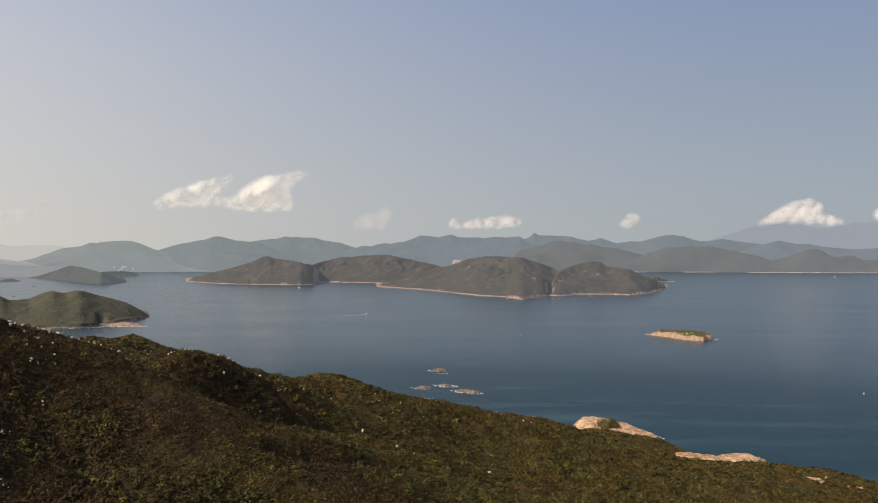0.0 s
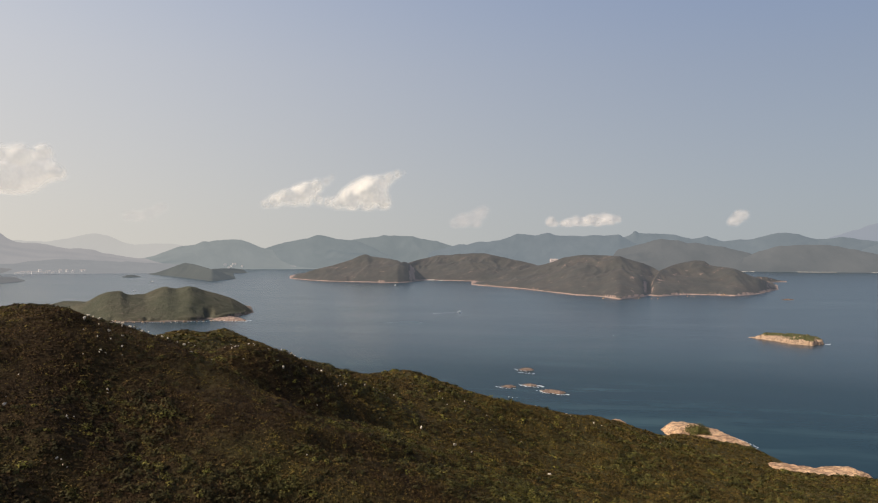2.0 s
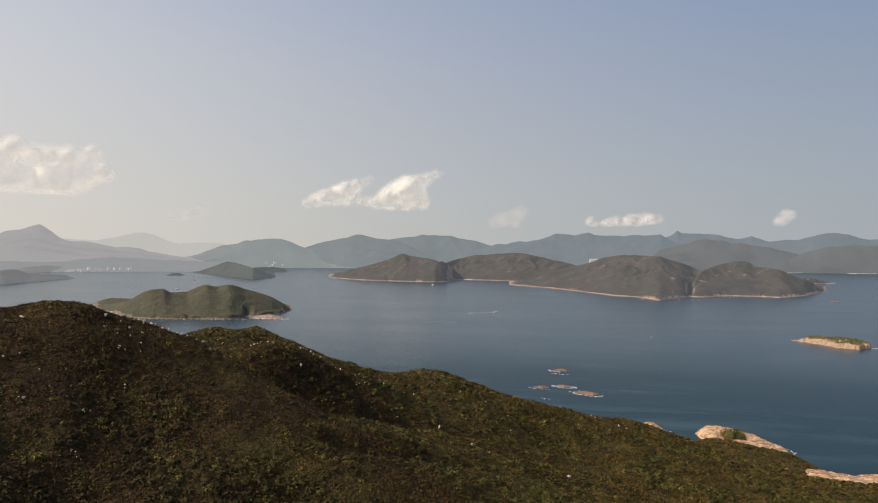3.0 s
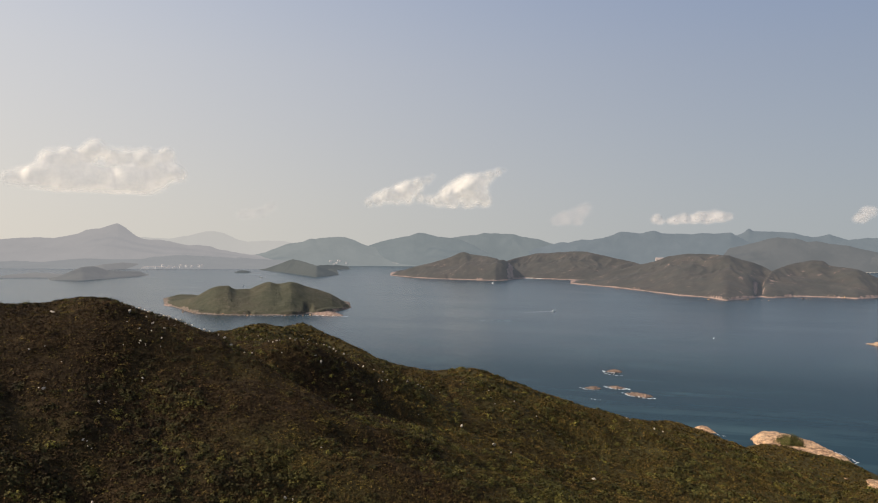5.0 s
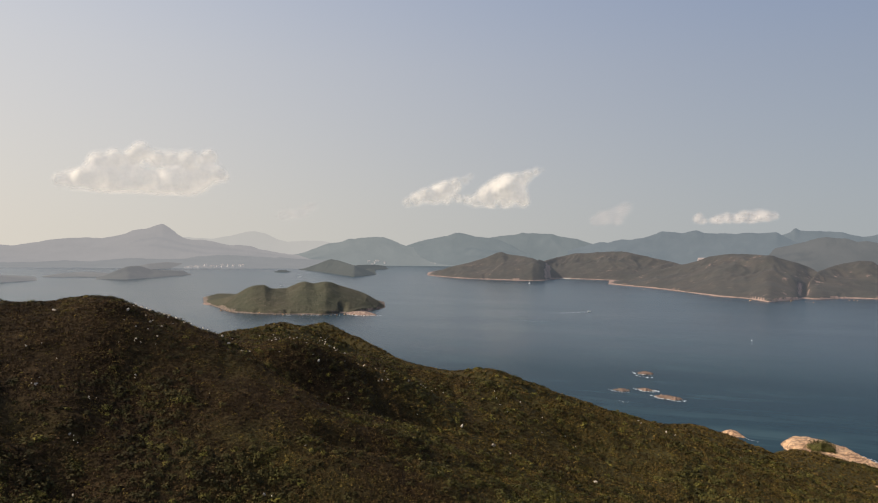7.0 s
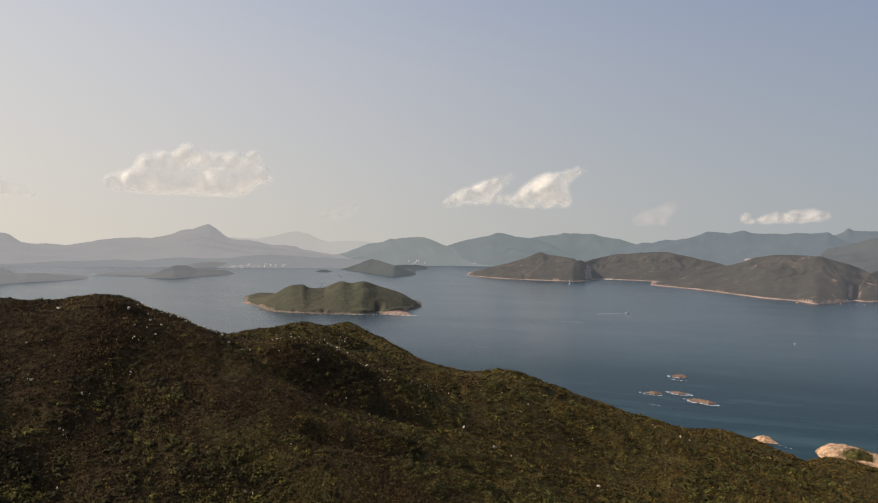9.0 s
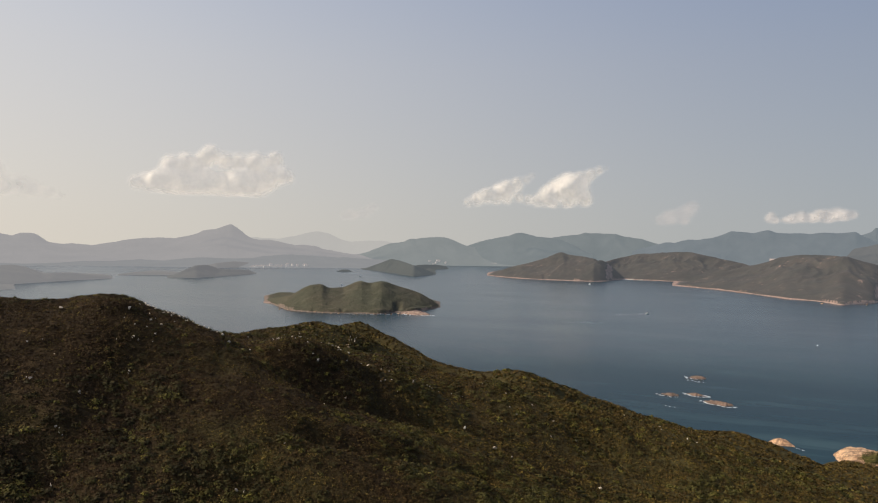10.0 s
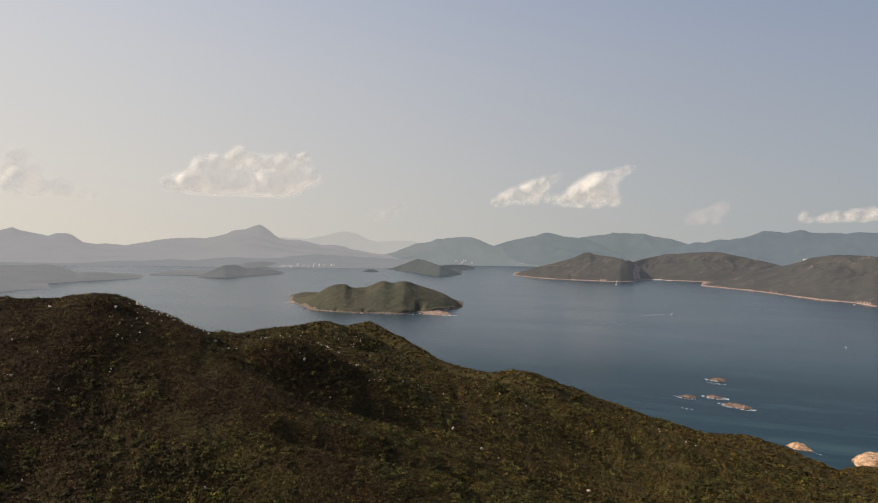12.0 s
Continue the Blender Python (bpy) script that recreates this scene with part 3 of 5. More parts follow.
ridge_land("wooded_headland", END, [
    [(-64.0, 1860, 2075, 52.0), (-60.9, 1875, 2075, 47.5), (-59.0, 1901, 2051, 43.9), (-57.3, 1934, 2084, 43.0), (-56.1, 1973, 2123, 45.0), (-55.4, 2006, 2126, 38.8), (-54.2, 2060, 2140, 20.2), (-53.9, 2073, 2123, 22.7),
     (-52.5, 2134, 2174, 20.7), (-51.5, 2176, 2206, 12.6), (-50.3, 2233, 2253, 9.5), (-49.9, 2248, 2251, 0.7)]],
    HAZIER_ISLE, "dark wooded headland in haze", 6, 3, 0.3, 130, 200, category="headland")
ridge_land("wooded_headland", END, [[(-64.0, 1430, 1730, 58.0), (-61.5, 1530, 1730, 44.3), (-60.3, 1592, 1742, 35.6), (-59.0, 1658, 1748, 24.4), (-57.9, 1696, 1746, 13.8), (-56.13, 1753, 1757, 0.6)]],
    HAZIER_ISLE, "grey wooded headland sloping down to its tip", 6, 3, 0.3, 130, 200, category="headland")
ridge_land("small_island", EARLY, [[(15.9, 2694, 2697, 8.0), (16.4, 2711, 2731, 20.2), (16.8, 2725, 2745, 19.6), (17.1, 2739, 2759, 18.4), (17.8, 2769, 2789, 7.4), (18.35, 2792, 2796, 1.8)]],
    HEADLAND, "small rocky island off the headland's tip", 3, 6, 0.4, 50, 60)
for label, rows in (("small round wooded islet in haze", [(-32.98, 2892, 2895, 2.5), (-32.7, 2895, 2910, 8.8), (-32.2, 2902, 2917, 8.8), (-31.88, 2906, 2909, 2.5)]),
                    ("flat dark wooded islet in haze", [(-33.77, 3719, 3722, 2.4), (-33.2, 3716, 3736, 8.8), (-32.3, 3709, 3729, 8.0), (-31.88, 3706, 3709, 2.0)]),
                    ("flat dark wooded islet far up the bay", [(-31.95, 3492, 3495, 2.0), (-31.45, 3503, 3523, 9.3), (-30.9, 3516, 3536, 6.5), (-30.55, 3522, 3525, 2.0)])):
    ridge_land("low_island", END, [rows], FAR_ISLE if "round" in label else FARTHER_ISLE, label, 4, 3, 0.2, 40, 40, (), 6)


# ---- far ranges ----
def mountain_range(name, crest, eye, bearing, depth, front, mat, label, rough=0.16, foot_noise=60.0):
    """A range whose crest passes the bearings and slopes given, seen from eye, on a line at that depth across bearing; front: depth of its shore."""
    az, slope = np.array(crest, float).T
    u = np.linspace(az[0], az[-1], int((az[-1] - az[0]) * 22) + 2)
    s = np.interp(u, az, slope)
    k = np.ones(7) / 7
    s = 0.4 * s + 0.6 * np.convolve(np.pad(s, 3, mode="edge"), k, "valid")
    wide = np.convolve(np.pad(s, 40, mode="edge"), np.ones(81) / 81, "valid")
    rugged = 0.0020 * depth * fbm(u, 0 * u + depth, 0.9, 4, 0.62)
    v = np.linspace(0, 1.35, 42)
    U, V = np.meshgrid(u, v, indexing="ij")
    turn = 1 / np.cos(np.radians(U - bearing))
    front_u = front + foot_noise * 2 * fbm(u, u * 0, 4.0, 2)[:, None]
    D = (front_u + (depth - front_u) * V) * turn
    x, y = eye[0] + D * np.sin(np.radians(U)), eye[1] + D * np.cos(np.radians(U))
    line = wide[:, None] + (s - wide)[:, None] * np.clip(V, 0, 1) ** 4
    top = np.maximum(eye[2] + (line - 0.0016) * depth / np.cos(np.radians(U - bearing)), 6)
    body = np.where(V < 1, V ** 0.85, 1 - (V - 1) * 2.0)
    spurs = np.maximum(fbm(x + 230 * V, y + depth, 260, 4, 0.5, True), fbm(x - 230 * V + 900, y + depth, 260, 4, 0.5, True)) - 0.80
    z = top * body * (1 + 2.8 * rough * spurs * np.clip(1.03 - V, 0, 1)) + 7.0 * fbm(x, y, 60, 4, 0.6) * np.clip(V * 2, 0, 1)
    z = z + rugged[:, None] * np.exp(-((V - 1) / 0.12) ** 2)
    z = np.where(V == 0, -2, z)
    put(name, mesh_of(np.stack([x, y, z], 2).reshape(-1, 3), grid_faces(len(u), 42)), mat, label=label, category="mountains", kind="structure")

    def ground(bearing_at, v_at):
        i, j = int(np.abs(u - bearing_at).argmin()), int(np.abs(v - v_at).argmin())
        return x[i, j], y[i, j], z[i, j]
    return ground


START = (0.0, 0.0, 95.4)
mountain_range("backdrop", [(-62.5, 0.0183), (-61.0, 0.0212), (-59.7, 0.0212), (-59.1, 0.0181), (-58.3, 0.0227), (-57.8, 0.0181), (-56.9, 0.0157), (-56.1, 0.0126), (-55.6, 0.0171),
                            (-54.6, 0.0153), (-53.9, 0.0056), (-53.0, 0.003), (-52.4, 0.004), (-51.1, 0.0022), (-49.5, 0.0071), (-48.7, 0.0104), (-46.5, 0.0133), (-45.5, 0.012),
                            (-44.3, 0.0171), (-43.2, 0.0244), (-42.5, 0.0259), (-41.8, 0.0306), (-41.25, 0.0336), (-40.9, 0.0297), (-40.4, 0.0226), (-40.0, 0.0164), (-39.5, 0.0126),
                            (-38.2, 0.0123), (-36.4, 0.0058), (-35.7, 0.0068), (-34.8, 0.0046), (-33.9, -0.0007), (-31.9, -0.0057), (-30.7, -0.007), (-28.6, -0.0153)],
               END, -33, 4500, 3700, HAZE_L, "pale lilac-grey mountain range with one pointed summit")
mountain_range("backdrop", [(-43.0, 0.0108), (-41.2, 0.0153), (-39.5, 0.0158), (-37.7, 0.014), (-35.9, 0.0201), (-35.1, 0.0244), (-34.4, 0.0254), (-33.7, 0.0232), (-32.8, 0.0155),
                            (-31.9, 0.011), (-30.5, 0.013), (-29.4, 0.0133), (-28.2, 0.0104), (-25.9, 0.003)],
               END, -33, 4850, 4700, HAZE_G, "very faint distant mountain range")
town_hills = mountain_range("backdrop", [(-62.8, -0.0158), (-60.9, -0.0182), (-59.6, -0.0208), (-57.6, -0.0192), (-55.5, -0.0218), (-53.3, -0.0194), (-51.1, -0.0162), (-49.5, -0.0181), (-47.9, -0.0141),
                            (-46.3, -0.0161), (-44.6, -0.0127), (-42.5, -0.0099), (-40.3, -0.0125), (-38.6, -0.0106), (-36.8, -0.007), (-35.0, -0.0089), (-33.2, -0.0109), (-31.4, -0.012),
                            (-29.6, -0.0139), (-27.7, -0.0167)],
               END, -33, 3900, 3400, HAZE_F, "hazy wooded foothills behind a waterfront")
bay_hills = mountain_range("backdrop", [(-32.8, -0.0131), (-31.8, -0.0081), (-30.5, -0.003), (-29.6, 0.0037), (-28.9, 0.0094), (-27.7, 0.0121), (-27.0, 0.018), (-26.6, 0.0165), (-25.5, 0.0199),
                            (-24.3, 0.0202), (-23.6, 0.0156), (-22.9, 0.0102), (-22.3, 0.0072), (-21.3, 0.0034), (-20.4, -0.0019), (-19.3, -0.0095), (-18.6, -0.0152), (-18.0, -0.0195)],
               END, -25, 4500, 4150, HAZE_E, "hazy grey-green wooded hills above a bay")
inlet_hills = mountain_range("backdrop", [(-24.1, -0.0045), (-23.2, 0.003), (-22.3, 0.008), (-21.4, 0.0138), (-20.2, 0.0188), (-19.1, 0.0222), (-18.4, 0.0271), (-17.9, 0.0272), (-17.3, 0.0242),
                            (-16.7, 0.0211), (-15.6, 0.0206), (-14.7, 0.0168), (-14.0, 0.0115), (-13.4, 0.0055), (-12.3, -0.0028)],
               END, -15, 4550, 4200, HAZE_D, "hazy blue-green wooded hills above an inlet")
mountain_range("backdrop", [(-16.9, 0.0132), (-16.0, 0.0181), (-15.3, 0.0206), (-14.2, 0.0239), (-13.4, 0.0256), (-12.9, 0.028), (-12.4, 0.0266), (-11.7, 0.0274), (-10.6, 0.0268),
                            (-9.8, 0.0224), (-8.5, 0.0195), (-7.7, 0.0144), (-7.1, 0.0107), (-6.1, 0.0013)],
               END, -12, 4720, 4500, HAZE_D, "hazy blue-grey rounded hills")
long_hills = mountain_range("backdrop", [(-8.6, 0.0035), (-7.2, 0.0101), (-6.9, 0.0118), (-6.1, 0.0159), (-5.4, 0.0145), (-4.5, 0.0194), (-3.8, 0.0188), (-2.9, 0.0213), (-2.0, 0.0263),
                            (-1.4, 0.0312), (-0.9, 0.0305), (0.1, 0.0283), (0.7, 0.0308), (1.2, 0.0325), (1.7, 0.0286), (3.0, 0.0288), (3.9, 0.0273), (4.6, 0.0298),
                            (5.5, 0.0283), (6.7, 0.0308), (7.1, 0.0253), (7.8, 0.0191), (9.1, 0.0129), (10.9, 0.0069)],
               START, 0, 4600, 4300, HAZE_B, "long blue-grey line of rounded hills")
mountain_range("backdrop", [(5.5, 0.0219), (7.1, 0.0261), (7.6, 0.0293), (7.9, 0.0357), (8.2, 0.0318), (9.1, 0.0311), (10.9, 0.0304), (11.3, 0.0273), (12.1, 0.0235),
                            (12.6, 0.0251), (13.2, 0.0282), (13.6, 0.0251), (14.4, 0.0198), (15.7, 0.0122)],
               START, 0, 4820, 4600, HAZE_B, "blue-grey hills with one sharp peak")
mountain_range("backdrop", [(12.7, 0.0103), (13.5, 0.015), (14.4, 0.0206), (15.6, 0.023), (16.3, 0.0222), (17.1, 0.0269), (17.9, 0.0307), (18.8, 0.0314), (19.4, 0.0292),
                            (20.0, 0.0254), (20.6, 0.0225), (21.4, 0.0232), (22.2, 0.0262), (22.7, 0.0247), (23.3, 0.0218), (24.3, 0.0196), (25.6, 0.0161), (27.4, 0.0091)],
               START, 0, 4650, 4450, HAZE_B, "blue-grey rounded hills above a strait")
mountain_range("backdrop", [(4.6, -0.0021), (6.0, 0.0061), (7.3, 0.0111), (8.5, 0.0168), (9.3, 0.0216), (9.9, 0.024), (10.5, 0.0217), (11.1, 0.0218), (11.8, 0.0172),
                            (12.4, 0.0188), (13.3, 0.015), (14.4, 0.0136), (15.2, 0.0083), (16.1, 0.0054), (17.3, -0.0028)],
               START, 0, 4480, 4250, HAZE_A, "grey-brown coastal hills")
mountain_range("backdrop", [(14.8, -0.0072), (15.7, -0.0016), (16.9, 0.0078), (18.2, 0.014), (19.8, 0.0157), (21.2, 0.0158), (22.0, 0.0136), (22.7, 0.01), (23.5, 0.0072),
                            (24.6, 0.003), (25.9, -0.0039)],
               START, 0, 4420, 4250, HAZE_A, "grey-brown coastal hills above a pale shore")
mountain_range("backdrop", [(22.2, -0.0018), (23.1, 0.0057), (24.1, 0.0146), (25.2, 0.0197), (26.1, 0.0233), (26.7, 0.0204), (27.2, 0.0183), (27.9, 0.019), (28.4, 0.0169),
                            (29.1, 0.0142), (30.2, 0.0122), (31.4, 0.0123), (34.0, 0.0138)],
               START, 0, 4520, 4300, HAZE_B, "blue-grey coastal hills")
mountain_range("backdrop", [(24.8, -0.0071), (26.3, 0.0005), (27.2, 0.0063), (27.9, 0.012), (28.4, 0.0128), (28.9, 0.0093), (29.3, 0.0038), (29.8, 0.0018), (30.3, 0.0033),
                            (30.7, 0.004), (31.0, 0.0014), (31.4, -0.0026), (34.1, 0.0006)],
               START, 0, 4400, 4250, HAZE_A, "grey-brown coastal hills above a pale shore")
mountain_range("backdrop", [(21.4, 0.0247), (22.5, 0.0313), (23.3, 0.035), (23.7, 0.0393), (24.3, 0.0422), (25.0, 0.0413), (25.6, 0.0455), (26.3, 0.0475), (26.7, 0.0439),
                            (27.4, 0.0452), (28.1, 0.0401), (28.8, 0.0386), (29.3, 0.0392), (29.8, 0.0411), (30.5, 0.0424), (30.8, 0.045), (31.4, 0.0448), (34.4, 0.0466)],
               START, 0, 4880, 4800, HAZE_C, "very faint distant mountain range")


# ---- scrub on the near hill ----
def scrub(name, count, x0, x1, y0, y1, size, leaves, leaf, mat, label, seed, keep):
    """Low bushes as domes of leaf clumps, all in one mesh. keep(x, y) gives the chance that a bush stands there."""
    r = np.random.RandomState(seed)
    x, y = r.uniform(x0, x1, count), r.uniform(y0, y1, count)
    on = r.rand(count) < keep(x, y)
    x, y = x[on], y[on]
    z = hill_height(x, y)
    on = z > 1.3
    x, y, z = x[on], y[on], z[on]
    n = len(x)
    rad = r.uniform(*size, n)
    rad *= 0.7 + 1.5 * np.clip(fbm(x, y, 9, 3) + 0.22, 0, 0.8)
    th, ph = r.uniform(0, 2 * np.pi, (n, leaves)), np.arccos(r.uniform(0.0, 1.0, (n, leaves)))
    d = np.stack([np.sin(ph) * np.cos(th), np.sin(ph) * np.sin(th), np.cos(ph)], 2)
    spread = r.uniform(0.55, 1.0, (n, leaves, 1)) * rad[:, None, None]
    c = d * spread * np.array([1, 1, 0.85]) + np.stack([x, y, z - 0.1], 1)[:, None, :]
    nrm = 0.85 * d + np.array([0, 0, 0.35]) + r.normal(0, 0.32, d.shape)
    nrm /= np.linalg.norm(nrm, axis=2, keepdims=True)
    t1 = np.cross(nrm, r.normal(0, 1, nrm.shape))
    t1 /= np.linalg.norm(t1, axis=2, keepdims=True)
    t2 = np.cross(nrm, t1)
    s = leaf * r.uniform(0.6, 1.4, (n, leaves, 1)) * (0.6 + 0.5 * rad[:, None, None])
    v = np.stack([c + t1 * s, c - 0.5 * t1 * s + 0.8 * t2 * s, c - 0.6 * t1 * s - 0.7 * t2 * s], 2).reshape(-1, 3)
    me = mesh_of(v, np.arange(len(v)).reshape(-1, 3), False)
    me.attributes.new("bush", "FLOAT", "POINT").data.foreach_set("value", np.repeat(r.rand(n), leaves * 3).astype(np.float32))
    return put(name, me, mat, label=label, category="scrub", kind="stuff")


def hidden(x, y):
    """The back of the summit, which never shows."""
    return (x < -92) & (y > 122) & (y < 150)


def often(x, y, size):
    return np.where(hidden(x, y), 0, 0.92 + 1.1 * fbm(x, y, size, 3))


def thicket(x, y):
    """Where taller green bushes gather: in patches, most on the lower western slope and the gullies."""
    low = np.exp(-(((x + 34) / 26) ** 2 + ((y - 84) / 22) ** 2)) + 0.8 * np.exp(-(((x + 28) / 18) ** 2 + ((y - 132) / 9) ** 2))
    return np.where(hidden(x, y), 0, np.clip(0.10 + 0.7 * low + 2.2 * fbm(x + 80, y + 20, 24, 4) + 1.4 * fbm(x, y + 50, 7, 2), 0, 1))


scrub("scrub", 215000, -125, 60, 52, 150, (0.20, 0.50), 9, 0.17, SHRUB, "low brown fern and olive scrub covering the near slope", 3, lambda x, y: often(x, y, 6))
scrub("scrub", 120000, -125, 215, 150, 228, (0.25, 0.60), 8, 0.25, SHRUB, "low brown fern and olive scrub along the spine", 6, lambda x, y: often(x, y, 7))
scrub("scrub", 15000, -125, 60, 52, 150, (0.55, 1.15), 44, 0.17, TALL, "taller dark green bushes in the gullies", 4, thicket)
scrub("scrub", 12000, -125, 200, 150, 228, (0.6, 1.3), 32, 0.24, TALL, "green bushes scattered over the eastern slope", 14, lambda x, y: thicket(x, y) + 0.12)
scrub("scrub", 9000, -60, -38, 115, 135, (0.20, 0.42), 10, 0.16, DRY, "dry golden grass on the saddle below the summit", 15,
      lambda x, y: np.exp(-(((x + 50) / 3.6) ** 2 + ((y - 124.5) / 3.4) ** 2)) * np.clip(0.9 + 2.0 * fbm(x, y, 4, 2), 0, 1))
scrub("scrub", 60000, -215, 215, 222, 402, (0.40, 0.90), 9, 0.40, SHRUB, "low brown and olive scrub on the far ridge", 5, lambda x, y: often(x, y, 12))
scrub("scrub", 9000, -215, 160, 222, 390, (0.7, 1.5), 26, 0.38, TALL, "scattered darker bushes on the far ridge", 7, lambda x, y: np.clip(0.1 + 3.0 * fbm(x + 80, y + 20, 30, 4), 0, 1))


# ---- rocks on the shore and in the water ----
landform("shore_rock", [(77, 394), (82, 404), (89, 409), (98, 403), (106, 396), (113, 381), (117, 366), (108, 357), (96, 357), (84, 372), (78, 385)],
         [(86, 398, 3.8), (98, 388, 3.2), (109, 373, 2.8), (96, 370, 3.0)], GRANITE, "broad slab of bare orange-pink granite at the waterline", 0.45, 2.4, 1.0, 0.3, 11, 2.4, category="rock", group="shore rocks", crag=0.4, notch=1.0)
landform("shore_rock", [(113, 335), (122, 334), (131, 330), (138, 332), (149, 330), (153, 320), (148, 312), (140, 306), (124, 308), (110, 320)],
         [(122, 326, 2.8), (131, 321, 2.6), (144, 320, 4.6)], GRANITE, "rounded mass of bare orange-pink granite at the waterline", 0.45, 2.6, 1.0, 0.3, 11, 2.4, category="rock", group="shore rocks", crag=0.4, notch=1.0)
landform("shore_rock", [(50, 408), (54, 413), (60, 409), (62, 402), (54, 401)], [(55, 407, 2.4)], GRANITE,
         "low hump of bare orange granite standing in water", 0.4, 1.5, 0.8, 0.3, 6, 1.2, category="rock", group="shore rocks", crag=0.6)
for coast, top in (([(-8, 583), (3, 590), (10, 582), (0, 576)], (2, 583, 2.6)), ([(-18, 506), (-10, 511), (-2, 505), (-10, 499)], (-8, 505, 1.8)),
                   ([(-1, 516), (8, 519), (14, 511), (6, 507)], (6, 513, 1.7)), ([(10, 497), (20, 499), (33, 489), (27, 482), (14, 488)], (22, 491, 2.4)),
                   ([(531, 1592), (548, 1602), (566, 1598), (556, 1588)], (548, 1595, 5.0))):
    coast = [(top[0] + (px - top[0]) * 0.85, top[1] + (py - top[1]) * 0.7) for px, py in coast]
    top = (top[0], top[1], top[2] * 0.7)
    landform("reef", coast, [top], REEF, "low brown reef rock awash in the sea", 0.35, 1.0, 0.9, 1.0, 3.0, 3.5, category="rock", group="reef rocks", crag=2.2, notch=1.6)


def foam(points, width, label, seed):
    """A thin irregular sheet of broken water along a line."""
    r = np.random.RandomState(seed)
    bm = bmesh.new()
    for (ax, ay), (bx, by) in zip(points, points[1:]):
        n = max(2, int(math.hypot(bx - ax, by - ay) / 1.2))
        for k in range(n):
            s = (k + r.rand()) / n
            cx, cy = ax + (bx - ax) * s + r.normal(0, width * 0.4), ay + (by - ay) * s + r.normal(0, width * 0.4)
            m = int(r.randint(6, 10))
            rad = width * r.uniform(0.3, 0.9)
            ring = [bm.verts.new((cx + rad * r.uniform(0.6, 1.2) * math.cos(q * 6.283 / m), cy + 0.6 * rad * r.uniform(0.6, 1.2) * math.sin(q * 6.283 / m), 0.06)) for q in range(m)]
            bm.faces.new(ring)
            tip = bm.verts.new((cx, cy, 0.16))
            for q in range(m):
                bm.faces.new((ring[q], ring[(q + 1) % m], tip))
    me = bpy.data.meshes.new("foam")
    bm.to_mesh(me)
    bm.free()
    return put("foam", me, FOAM, label=label, category="foam", kind="stuff")


foam([(-7, 586), (-7, 580), (0, 576.5), (6, 577)], 1.3, "white foam breaking round a reef", 1)
foam([(-4, 570), (3, 566), (9, 566)], 0.9, "thin white foam over a sunken rock", 11)
foam([(-19, 507), (-15, 502), (-9, 500), (-4, 502)], 1.0, "white foam breaking round a reef", 2)
foam([(-2, 517), (2, 511), (6, 508), (11, 508), (15, 512), (8, 517)], 1.5, "white foam breaking round a reef", 3)
foam([(10, 498), (15, 489), (22, 485.5), (28, 483), (33, 487)], 1.2, "white foam breaking round a reef", 4)
foam([(-8, 470), (-2, 467)], 0.8, "thin white foam over a sunken rock", 12)
foam([(62, 400), (64, 398), (67, 396)], 0.5, "white foam between the shore rocks", 5)
foam([(116, 362), (119, 367), (117, 376), (112, 386)], 0.7, "white foam at the edge of the granite", 6)
foam([(150, 309), (155, 314), (156, 322)], 0.8, "white foam at the edge of the granite", 7)
foam([(318, 800), (324, 806)], 1.8, "white foam at the islet's tip", 8)
ISLE_ROCK = rough_mat("island_rock", [(0.34, (0.09, 0.062, 0.05)), (0.5, (0.25, 0.175, 0.14)), (0.66, (0.42, 0.315, 0.255))], 0.22, 0.85, 5, 0.6, 0.4)
landform("shore_rock", [(-446, 944), (-436, 934), (-420, 930), (-404, 930), (-392, 937), (-404, 950), (-425, 956), (-440, 954)], [(-434, 942, 3.6), (-418, 940, 5.4), (-405, 938, 3.0)], ISLE_ROCK,
         "low broken pinkish rocks off the island's tip", 0.9, 2.0, 0.9, 0.6, 9, 4, category="rock", group="shore rocks", crag=1.2)
landform("shore_rock", [(-752, 1003), (-738, 992), (-722, 985), (-716, 994), (-734, 1004), (-748, 1010)], [(-726, 993, 2.0), (-742, 1001, 1.2)], ISLE_ROCK,
         "thin low spit of rock at the island's end", 1.0, 0.9, 0.6, 0.5, 8, 3, category="rock", group="shore rocks", crag=1.0)
foam([(-446, 932), (-425, 927), (-404, 927), (-386, 934)], 2.2, "white foam along the island's rocks", 13)
foam([(-430, 925), (-408, 938), (-398, 944)], 2.0, "white foam along the island's rocks", 9)
foam([(-520, 882), (-480, 899), (-440, 922)], 1.2, "white foam along the island's rocks", 10)


